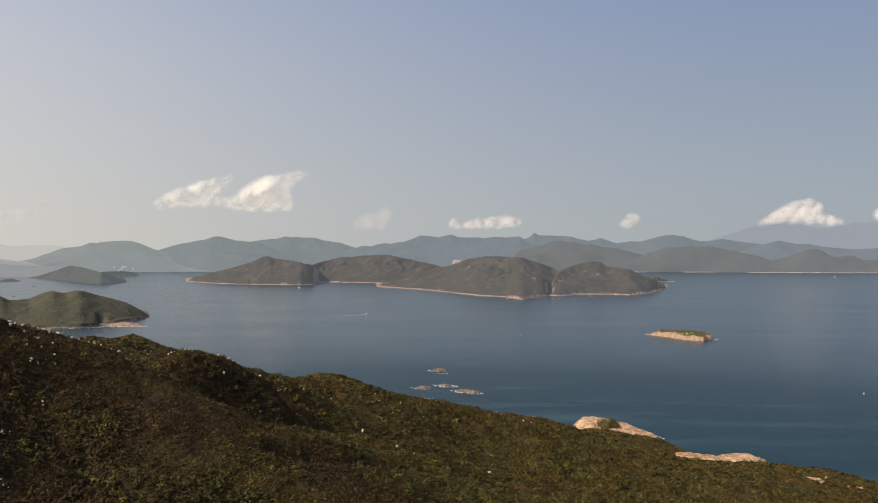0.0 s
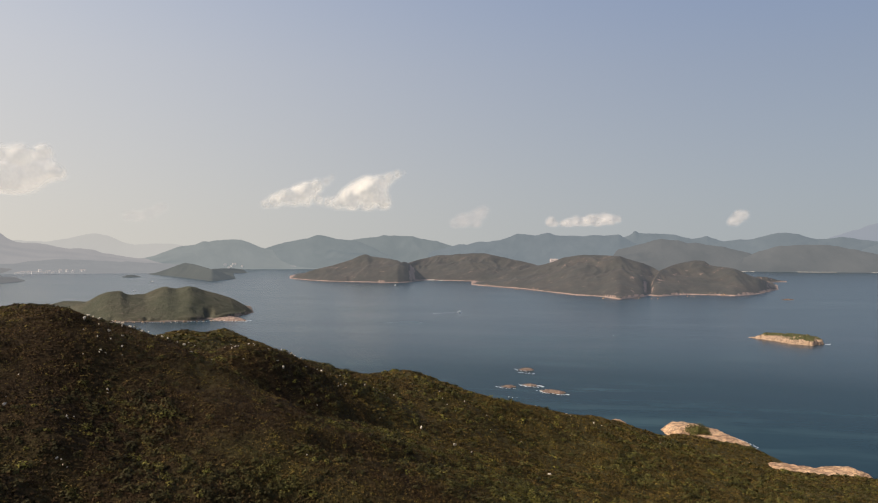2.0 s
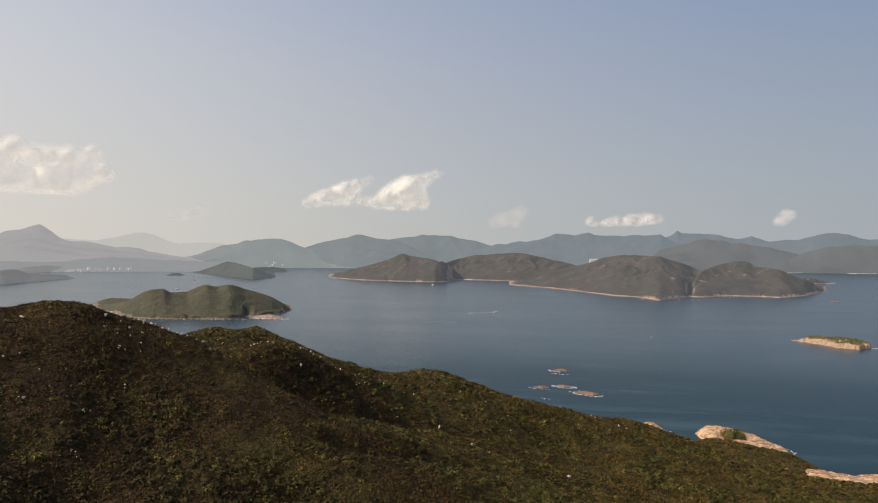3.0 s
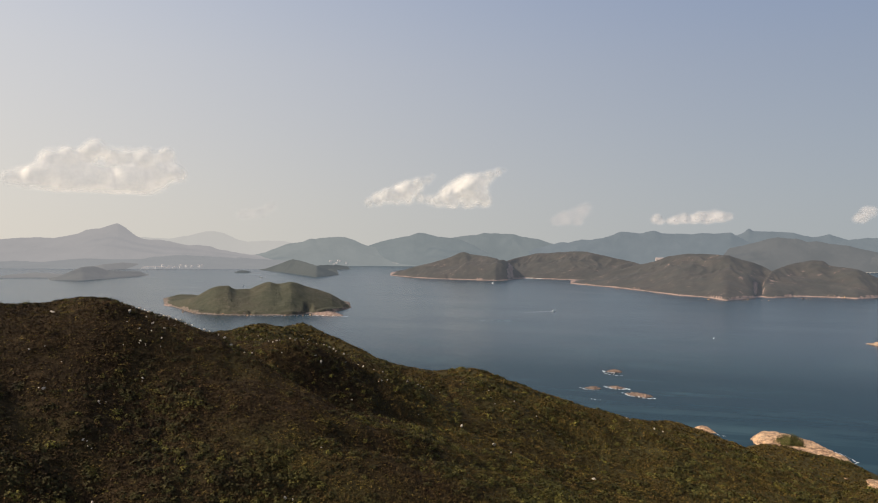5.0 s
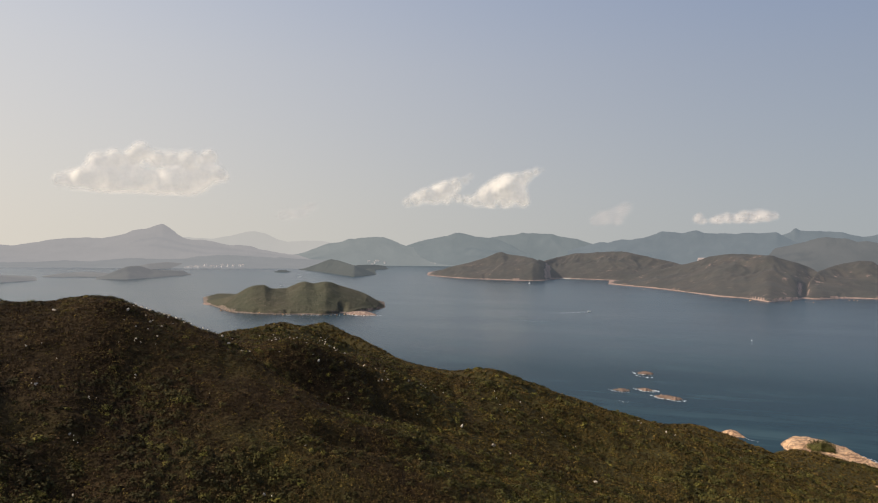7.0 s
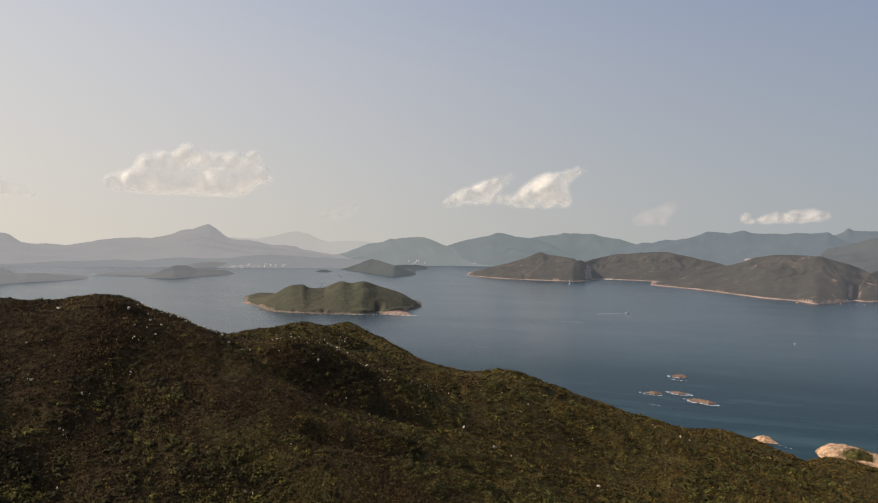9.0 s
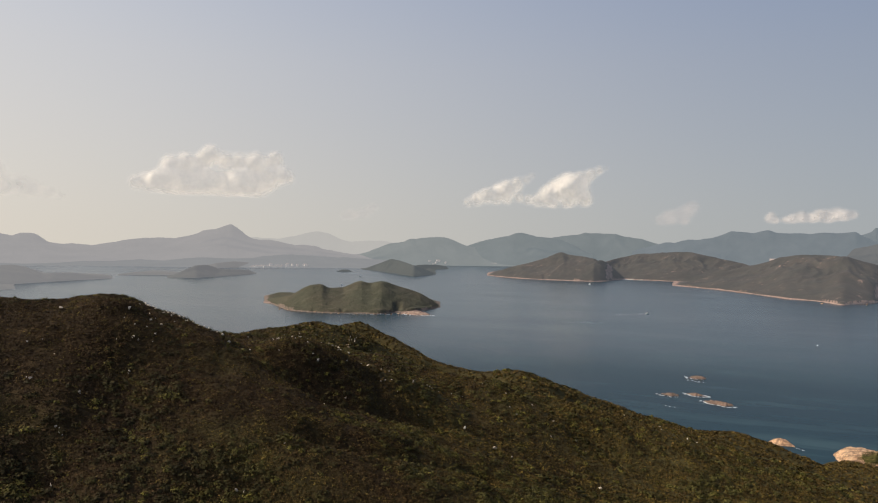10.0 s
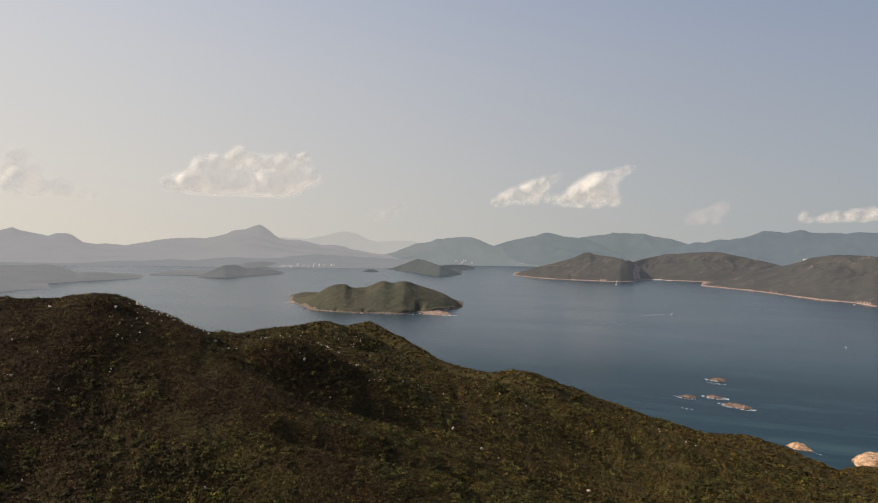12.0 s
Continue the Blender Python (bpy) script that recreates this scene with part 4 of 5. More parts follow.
# ---- boulders lying in the scrub ----
def boulder(x, y, size, seed, name="boulder", mat=BOULDER, label="", group="boulders on the hillside", z=None, parent=None, flat=1.0):
    r = random.Random(seed)
    bm = bmesh.new()
    bmesh.ops.create_icosphere(bm, subdivisions=2, radius=1)
    sx, sy, sz = size * r.uniform(0.45, 0.85), size * r.uniform(0.25, 0.5), size * r.uniform(0.25, 0.55) * flat
    cuts = [Vector((r.gauss(0, 1), r.gauss(0, 1), r.gauss(0.2, 0.8))).normalized() for _ in range(10)]
    for v in bm.verts:
        for c in cuts:
            over = v.co.dot(c) - 0.38
            if over > 0:
                v.co -= c * over * 0.96
        v.co += v.co * 0.12 * noise.noise(v.co * 2.2 + Vector((seed * 3.1, 0, 0)))
        v.co = Vector((v.co.x * sx, v.co.y * sy, v.co.z * sz))
    me = bpy.data.meshes.new("boulder")
    bm.to_mesh(me)
    bm.free()
    ob = put(name, me, mat, label=label if parent else label or ("large pale granite boulder in hillside scrub" if size > 1.0 else "small pale granite boulder in hillside scrub"), category="" if parent else "boulder", group="" if parent else group)
    ob.parent = parent
    base = float(hill_height(np.array(x), np.array(y))) if z is None else z
    ob.matrix_basis = pose(x, y, base + sz * 0.5 * (1 if flat == 1 else -0.1) + (0.35 if z is None else 0), r.uniform(-12, 12), r.uniform(-12, 12), r.uniform(0, 360))
    return ob


SUMMIT_STONES = [
    (-76.9, 101.7, 0.92), (-65.5, 107.8, 1.12), (-72.0, 118.4, 0.73), (-67.2, 114.2, 0.58), (-65.2, 113.8, 0.46), (-62.8, 110.3, 0.56),
    (-66.9, 117.4, 0.47), (-66.9, 117.8, 0.48), (-60.0, 103.9, 0.75), (-59.3, 104.2, 0.54), (-58.6, 107.6, 0.54), (-60.4, 107.2, 0.44),
    (-63.8, 105.0, 0.33), (-69.2, 89.7, 0.52), (-68.3, 91.9, 0.42), (-64.2, 91.1, 0.41), (-61.8, 118.5, 0.47), (-64.8, 119.7, 0.48),
    (-66.7, 119.5, 0.48), (-71.8, 115.9, 0.48),
]
SLOPE_STONES = [
    (-61.1, 84.6, 0.78), (-61.7, 84.4, 0.39), (-62.0, 86.0, 0.3), (-54.8, 88.5, 0.58), (-54.6, 89.8, 0.29), (-55.5, 99.0, 0.62),
    (-43.8, 103.2, 0.3), (-51.3, 81.8, 0.46), (-50.4, 81.7, 0.46), (-44.4, 76.0, 0.77), (-25.2, 102.8, 0.65), (-25.5, 91.7, 1.13),
    (-24.6, 92.4, 0.78), (-16.6, 158.4, 1.19), (-8.8, 156.7, 1.17), (12.8, 166.5, 1.23), (-4.9, 157.4, 0.52), (2.4, 185.9, 0.91),
    (-16.2, 185.7, 0.61), (-14.8, 182.7, 0.6), (-13.4, 180.7, 0.44),
]
SPINE_STONES = [
    (-41.0, 135.2, 1.8), (-42.3, 135.2, 0.84), (-47.1, 129.8, 0.59), (-79.8, 159.3, 0.61), (-99.7, 201.3, 0.76), (-101.1, 211.8, 0.79),
    (-47.3, 135.7, 0.61), (-103.2, 236.6, 0.86), (-103.1, 253.2, 1.36), (-101.8, 249.7, 1.12), (-48.2, 152.1, 0.81), (-43.8, 144.8, 0.64),
    (-97.0, 253.5, 1.35), (-45.5, 154.8, 0.68), (-42.9, 154.0, 0.8), (-41.4, 153.9, 0.67), (-33.7, 134.6, 0.82), (-35.2, 156.1, 0.67),
    (-33.8, 151.9, 0.65), (-33.1, 153.6, 0.52), (-33.8, 149.7, 0.51), (-30.0, 158.6, 0.8), (-38.6, 152.3, 0.53), (-35.8, 129.9, 0.34),
    (-93.8, 201.3, 0.75), (-104.1, 226.4, 0.83),
]
EAST_STONES = [
    (9.5, 215.2, 0.52), (18.8, 219.0, 0.7), (19.8, 214.2, 0.69), (26.7, 214.5, 1.04), (29.0, 215.4, 0.69), (32.9, 224.9, 0.54),
    (46.4, 216.8, 0.7), (-28.6, 173.7, 0.44), (-24.3, 175.5, 0.44), (-24.5, 150.3, 0.51), (-2.1, 178.9, 0.58), (5.6, 183.5, 0.45),
    (-30.5, 151.7, 0.39), (-23.9, 188.4, 0.47),
]
TRAIL_STONES = [
    (-103.9, 249.8, 0.91), (-102.8, 247.1, 0.9), (-98.5, 239.2, 1.31), (-94.4, 231.9, 1.06), (-46.7, 158.7, 0.56), (-57.9, 172.4, 0.62),
    (-47.1, 153.1, 0.69), (-43.5, 146.8, 0.66), (-41.8, 144.2, 0.52), (-101.0, 243.6, 0.89), (-97.5, 183.4, 0.54), (-90.6, 191.3, 0.55),
    (-89.3, 193.9, 0.55),
]
WEST_STONES = [
    (-66.5, 118.3, 0.87), (-65.1, 117.9, 0.65), (-50.9, 82.1, 0.4), (-49.9, 81.9, 0.32), (-54.6, 88.5, 0.42), (-55.2, 98.5, 0.46),
    (-60.9, 100.8, 0.38), (-59.9, 103.4, 0.38), (-59.1, 104.1, 0.39), (-57.6, 106.0, 0.39), (-61.7, 105.6, 0.39), (-60.9, 111.2, 0.61),
    (-62.0, 115.7, 0.53),
]
for i, (x, y, size) in enumerate(SUMMIT_STONES + SLOPE_STONES + SPINE_STONES + EAST_STONES + TRAIL_STONES + WEST_STONES):
    boulder(x, y, size * 0.9, i)

# a loose line of stones along the crest of the spine, and pale ones beside the path up the knoll
r = random.Random(31)
CREST = [(-53, 135), (-47, 136), (-44.5, 147), (-39, 151), (-33.5, 158), (-27, 167), (-18, 178), (-8, 187)]
for i in range(34):
    k = min(int(r.random() ** 1.1 * 7), 6)
    f = r.random()
    (ax, ay), (bx, by) = CREST[k], CREST[k + 1]
    boulder(ax + (bx - ax) * f + r.gauss(0.8, 2.2), ay + (by - ay) * f + r.gauss(0, 1.6), r.uniform(0.3, 0.75), 700 + i)
for i in range(14):
    f = i / 13
    boulder(-83 - 21 * f + 2.5 * math.sin(f * 7) + r.uniform(-0.6, 0.6), 222 + 28 * f + r.uniform(-0.8, 0.8), r.uniform(0.4, 0.85), 800 + i, label="pale stone beside the path up the knoll")

# small flat stones along the footpath over the summit's shoulder
PATHWAY = [(-78, 122.5), (-68.4, 118.6), (-63, 119.9), (-57, 120.4), (-51, 127)]
for i in range(20):
    k, f = i // 5, (i % 5 + r.random()) / 5
    (ax, ay), (bx, by) = PATHWAY[k], PATHWAY[k + 1]
    boulder(ax + (bx - ax) * f + r.gauss(0, 0.4), ay + (by - ay) * f + r.gauss(0, 0.4), r.uniform(0.35, 0.8), 900 + i, label="flat pale stone beside the summit footpath")

# bare granite lying in the lower slope
for i, (x, y, size) in enumerate([(114.9, 213.2, 4.2), (113.9, 209.3, 4.0), (113.0, 205.0, 3.4), (118.8, 213.2, 2.2), (121.4, 205.6, 2.4), (124.7, 206.6, 2.8), (113.0, 325.0, 6.0), (116.5, 321.5, 5.0), (106, 332, 3.0)]):
    boulder(x, y, size, 500 + i, mat=GRANITE, label="flat bare granite outcrop low on the slope", flat=0.35)

# outcrops along the island shores
r = random.Random(8)
for i in range(34):
    s = i / 33
    cx, cy = -640 + 236 * s, 905 - 30 * math.sin(s * 3.0) + 42 * s * s
    boulder(cx + r.uniform(-4, 4), cy + r.uniform(-3, 3), r.uniform(2, 5), 200 + i, "shore_boulder", GRANITE, "", "", r.uniform(-0.5, 1.0), main_island)
for i in range(26):
    cx, cy = [(-31, 1878), (94, 1686), (193, 1550), (240, 1566), (330, 1656), (414, 1724), (505, 1754)][i % 7]
    boulder(cx + r.uniform(-45, 45), cy + r.uniform(-4, 6), r.uniform(2.5, 5), 300 + i, "shore_boulder", GRANITE, "", "", r.uniform(-1, 1.5), headland)


GREEN = leaf_mat("glossy_leaves", (0.085, 0.078, 0.024), (0.095, 0.088, 0.026), (0.12, 0.112, 0.030))


# ---- bushes big enough to tell apart ----
def bush(x, y, z, size, seed, label, mat=TALL, clumps=420):
    r = np.random.RandomState(seed)
    d = r.normal(0, 1, (clumps, 3))
    d /= np.linalg.norm(d, axis=1, keepdims=True)
    d[:, 2] = np.abs(d[:, 2])
    lobes = 1 + 0.35 * np.sin(d[:, 0] * 5 + seed) * np.sin(d[:, 1] * 4 + 2 * seed)
    c = d * (r.uniform(0.6, 1.0, clumps) * lobes)[:, None] * np.array([size, size, size * 0.62])
    n = d + np.array([0, 0, 0.3]) + r.normal(0, 0.35, d.shape)
    n /= np.linalg.norm(n, axis=1, keepdims=True)
    t1 = np.cross(n, r.normal(0, 1, n.shape))
    t1 /= np.linalg.norm(t1, axis=1, keepdims=True)
    t2 = np.cross(n, t1)
    s = size * 2.4 / math.sqrt(clumps) * r.uniform(0.6, 1.4, (clumps, 1))
    v = np.stack([c + t1 * s, c + t2 * s * 0.8, c - t1 * s, c - t2 * s * 0.8], 1).reshape(-1, 3)
    ob = new("bush")
    tagged(ob, label, "bush", "bushes on the hill")
    me = mesh_of(v, np.arange(len(v)).reshape(-1, 4), False)
    me.attributes.new("bush", "FLOAT", "POINT").data.foreach_set("value", np.full(len(v), 0.45, np.float32))
    put("crown", me, mat, ob)
    bm = bmesh.new()
    for k in range(5):
        q = Matrix.Rotation(k * 1.26, 4, "Z") @ Matrix.Rotation(0.5, 4, "X")
        bmesh.ops.create_cone(bm, cap_ends=True, segments=6, radius1=size * 0.05, radius2=size * 0.02, depth=size * 0.9, matrix=q @ Matrix.Translation((0, 0, size * 0.35)))
    me = bpy.data.meshes.new("stems")
    bm.to_mesh(me)
    bm.free()
    put("stems", me, HILL, ob)
    ob.location = (x, y, z)
    return ob


def ground_z(x, y):
    return float(hill_height(np.array(float(x)), np.array(float(y))))


bush(93.5, 380.0, 3.2, 6.4, 1, "rounded dark green bush growing on the granite slab", GREEN, clumps=6500)
for i, (x, y, s) in enumerate([(-133, 270, 1.9), (-130, 272, 1.6), (-136, 268, 1.4), (-139, 266, 1.0), (-126, 274, 1.1), (-41, 265, 1.1), (-44, 266, 1.0), (-69, 108, 0.9), (-72, 108, 0.8), (-66, 109, 0.7), (-80, 165, 1.2), (-77, 168, 1.0)]):
    bush(x, y, ground_z(x, y) - 0.1, s, 10 + i, "dark green bush on the crest of the ridge", clumps=260)

# ---- a white beach in the headland's bay, and the pale far shore ----
SAND = rough_mat("pale_sand", [(0.35, (0.44, 0.40, 0.35)), (0.65, (0.58, 0.54, 0.48))], 0.2)


def strip(name, points, width, height, mat, label, category, kind=""):
    """A low bank along a line, highest along its middle."""
    pts = np.array(points, float)
    seg = np.concatenate([[0], np.cumsum(np.hypot(*np.diff(pts, axis=0).T))])
    s = np.linspace(0, seg[-1], max(8, int(seg[-1] / 6)))
    x, y = np.interp(s, seg, pts[:, 0]), np.interp(s, seg, pts[:, 1])
    tx, ty = np.gradient(x), np.gradient(y)
    ln = np.hypot(tx, ty)
    v = np.linspace(-1, 1, 7)
    w = width * (0.7 + 0.8 * (fbm(s, 0 * s, 40, 3) + 0.3))[:, None] * v[None, :]
    X, Y = x[:, None] - (ty / ln)[:, None] * w, y[:, None] + (tx / ln)[:, None] * w
    Z = height * (1 - v[None, :] ** 2) * (0.7 + fbm(X, Y, 12, 3)) - 0.3
    return put(name, mesh_of(np.stack([X, Y, Z], 2).reshape(-1, 3), grid_faces(len(s), 7)), mat, label=label, category=category, kind=kind)


strip("beach", [(-387, 2463), (-368, 2489), (-345, 2502)], 12, 3.4, SAND, "white sand beach at the head of a bay", "beach")
strip("beach", [(-335, 2471), (-278, 2472), (-215, 2480)], 5, 2.0, SAND, "thin strip of pale sand below scrub", "beach")
strip("beach", [(1150, 4225), (1330, 4300), (1420, 4300)], 9, 2.6, SAND, "pale far shore below brown hills", "beach")
strip("beach", [(1500, 4260), (1750, 4290), (2000, 4255), (2200, 4240), (2450, 4230), (2700, 4225), (2900, 4230)], 9, 2.8, SAND, "long pale far shore below brown hills", "beach")


# ---- boats ----
WHITE = rough_mat("white_paint", [(0.3, (0.74, 0.74, 0.72)), (0.7, (0.82, 0.82, 0.80))], 2.0, 0.4, 3, 0.05, 0.01)
DARKGLASS = rough_mat("boat_window", [(0.3, (0.03, 0.035, 0.04)), (0.7, (0.05, 0.055, 0.06))], 2.0, 0.2, 3, 0.02, 0.01)


def box(name, cx, cy, cz, sx, sy, sz, mat, parent, taper=1.0, label=""):
    bm = bmesh.new()
    bmesh.ops.create_cube(bm, size=1)
    for v in bm.verts:
        k = taper if v.co.z > 0 else 1.0
        v.co = Vector((cx + v.co.x * sx * k, cy + v.co.y * sy * k, cz + v.co.z * sz))
    bmesh.ops.bevel(bm, geom=bm.edges[:], offset=min(sx, sy, sz) * 0.08, segments=1, affect="EDGES")
    me = bpy.data.meshes.new(name)
    bm.to_mesh(me)
    bm.free()
    return put(name, me, mat, parent, label)


def boat(x, y, turn, length, label):
    """A small motor boat, its bow along local +x."""
    ob = tagged(new("boat"), label, "boat")
    bm = bmesh.new()
    rows = []
    for k in range(9):
        s = k / 8
        half = length * 0.16 * (1 - max(0, (s - 0.45) / 0.55) ** 2) + 0.02
        z = 0.9 + 0.5 * s * s
        rows.append([bm.verts.new((length * (s - 0.5), q * half * w, h)) for q, w, h in ((-1, 1, z), (-1, 0.75, 0.1), (0, 0, -0.35), (1, 0.75, 0.1), (1, 1, z))])
    for one, two in zip(rows, rows[1:]):
        for i in range(4):
            bm.faces.new((one[i], one[i + 1], two[i + 1], two[i]))
        bm.faces.new((one[4], one[0], two[0], two[4]))
    bm.faces.new(rows[0])
    bmesh.ops.recalc_face_normals(bm, faces=bm.faces[:])
    me = bpy.data.meshes.new("hull")
    bm.to_mesh(me)
    bm.free()
    put("hull", me, WHITE, ob)
    cabin = box("cabin", -length * 0.05, 0, 1.5, length * 0.34, length * 0.22, 1.3, WHITE, ob, 0.85)
    box("window", -length * 0.05, 0, 1.7, length * 0.30, length * 0.225, 0.45, DARKGLASS, cabin, 0.95, "dark cabin window band")
    ob.matrix_basis = pose(x, y, 0, 0, 0, turn)
    return ob


boat(-113, 1138, 42, 6.0, "white motor boat under way with a long wake")
foam([(-154, 1101), (-113, 1138)], 1.1, "long white wake behind the motor boat", 21)
yacht = boat(-403, 2045, 80, 12.0, "white sailing boat at anchor below the headland")
box("mast", 0, 0, 7.0, 0.25, 0.25, 12.0, WHITE, yacht, 0.7)
box("furled_sail", -2.2, 0, 3.0, 4.5, 0.5, 0.5, WHITE, yacht)
boat(-1200, 2083, 10, 14.0, "white ferry boat crossing the bay")
boat(-952, 1575, 40, 7.0, "small white motor boat at rest on the bay")
boat(1877, 3301, 0, 10.0, "distant white boat on open water")


def buoy(x, y):
    ob = tagged(new("buoy"), "small white mooring buoy floating on the sea", "buoy")
    for name, r1, r2, h, z in (("float", 0.5, 0.4, 0.5, 0.1), ("post", 0.14, 0.1, 0.8, 0.7)):
        bm = bmesh.new()
        bmesh.ops.create_cone(bm, cap_ends=True, segments=14, radius1=r1, radius2=r2, depth=h, matrix=Matrix.Translation((0, 0, z)))
        me = bpy.data.meshes.new(name)
        bm.to_mesh(me)
        bm.free()
        put(name, me, WHITE, ob)
    ob.location = (x, y, 0)


buoy(101, 846)
buoy(298, 488)


# ---- the far town and villages ----
# haze before the town, put into walls, roofs and windows as emission
PLASTER = range_mat("hazy_plaster", (0.30, 0.28, 0.265), (0.225, 0.225, 0.225))
TILE = range_mat("hazy_roof_tile", (0.20, 0.165, 0.15), (0.225, 0.222, 0.222))
FARGLASS = range_mat("hazy_window", (0.10, 0.10, 0.10), (0.225, 0.225, 0.228))


def house(place_at, sx, sy, sz, turn, label, floors):
    """A block with a low hipped roof and a row of window bands."""
    x, y, z = place_at
    ob = tagged(new("house"), label, "house", "houses on the far shore")
    wall = box("wall", 0, 0, sz / 2 - 2, sx, sy, sz + 4, PLASTER, ob)
    box("roof", 0, 0, sz + 1.2, sx * 1.06, sy * 1.06, 2.0, TILE, ob, 0.6)
    for k in range(floors):
        box("window", 0, 0, (k + 0.55) * sz / floors, sx * 0.6, sy * 1.01, sz / floors * 0.16, FARGLASS, wall, 1.0, "grey window band")
    ob.matrix_basis = pose(x, y, z, 0, 0, turn)


DAMSTONE = rough_mat("pinkish_stone", [(0.3, (0.40, 0.34, 0.33)), (0.7, (0.52, 0.45, 0.43))], 0.05)

# a pale dam between the far hills
x0, y0, z0 = long_hills(1.6, 0.12)
dam = tagged(new("dam_wall"), "pale pinkish stone dam between far hills", "dam")
box("face", 0, 0, 3, 54, 40, 48, DAMSTONE, dam, 0.9)
box("crest_road", 0, 0, 27.6, 50, 12, 1.2, DAMSTONE, dam)
dam.matrix_basis = pose(x0, y0, z0 - 1, 0, 0, 0)

r = random.Random(4)
for i in range(16):
    house(town_hills(-39.6 + i * 0.15 + r.uniform(-0.06, 0.06), r.choice((0.03, 0.05, 0.08))), r.uniform(7, 20), r.uniform(8, 12), r.uniform(3, 8), 40 + r.uniform(-20, 20), "pale plaster house on the far town's waterfront", 3)
for i in range(9):
    house(town_hills(r.uniform(-38.6, -33), r.uniform(0.03, 0.16)), r.uniform(9, 15), 10, r.uniform(6, 9), r.uniform(0, 90), "pale village house among trees on the far shore", 2)
for i in range(6):
    house(bay_hills(-25.6 + 0.25 * i + r.uniform(-0.2, 0.2), r.choice((0.033, 0.066, 0.1, 0.13))), r.uniform(10, 18), 10, r.uniform(4, 7), r.uniform(0, 90), "white village house on a hazy hillside", 2)
for i in range(5):
    house(inlet_hills(-21.2 + 0.26 * i, 0.03), r.uniform(16, 26), 12, r.uniform(7, 9), r.uniform(0, 30), "long white building on the far inlet's shore", 2)


# ---- clouds ----
def cloud_mat(name, dense, colour):
    """Cloud droplets: where the cloud is thin, more of the sky comes through."""
    m, t, b = material(name)
    out = t.nodes["Material Output"]
    clear, soft = t.nodes.new("ShaderNodeBsdfTransparent"), t.nodes.new("ShaderNodeBsdfTranslucent")
    matt = t.nodes.new("ShaderNodeBsdfDiffuse")
    thick = t.nodes.new("ShaderNodeAttribute")
    thick.attribute_name = "thickness"
    p = place(t)
    ragged = step(t, noise_tex(t, p, 0.016, 3, 0.5), 0.25, 0.62)
    amount = calc(t, "MULTIPLY", calc(t, "MULTIPLY", thick.outputs["Fac"], dense), calc(t, "ADD", calc(t, "MULTIPLY", ragged, 0.3), 0.7))
    for shader in (matt, soft):
        shader.inputs["Color"].default_value = (*(0.66 * c for c in colour), 1)
    glow = t.nodes.new("ShaderNodeEmission")           # added emission in place of daylight scattered many times inside the cloud
    glow.inputs["Color"].default_value, glow.inputs["Strength"].default_value = (*colour, 1), 0.43
    body, lit, whole = t.nodes.new("ShaderNodeMixShader"), t.nodes.new("ShaderNodeAddShader"), t.nodes.new("ShaderNodeMixShader")
    body.inputs[0].default_value = 0.2
    t.links.new(amount, whole.inputs[0])
    t.links.new(matt.outputs[0], body.inputs[1])
    t.links.new(soft.outputs[0], body.inputs[2])
    t.links.new(body.outputs[0], lit.inputs[0])
    t.links.new(glow.outputs[0], lit.inputs[1])
    t.links.new(clear.outputs[0], whole.inputs[1])
    t.links.new(lit.outputs[0], whole.inputs[2])
    t.links.new(whole.outputs[0], out.inputs["Surface"])
    return m


LATTICE = np.random.RandomState(11).rand(32, 32, 32)


def noise3(x, y, z):
    q = [np.floor(c).astype(int) for c in (x, y, z)]
    f = [c - i for c, i in zip((x, y, z), q)]
    f = [c * c * (3 - 2 * c) for c in f]
    total = 0.0
    for a in (0, 1):
        for b in (0, 1):
            for c in (0, 1):
                w = (f[0] if a else 1 - f[0]) * (f[1] if b else 1 - f[1]) * (f[2] if c else 1 - f[2])
                total = total + w * LATTICE[(q[0] + a) % 32, (q[1] + b) % 32, (q[2] + c) % 32]
    return total - 0.5


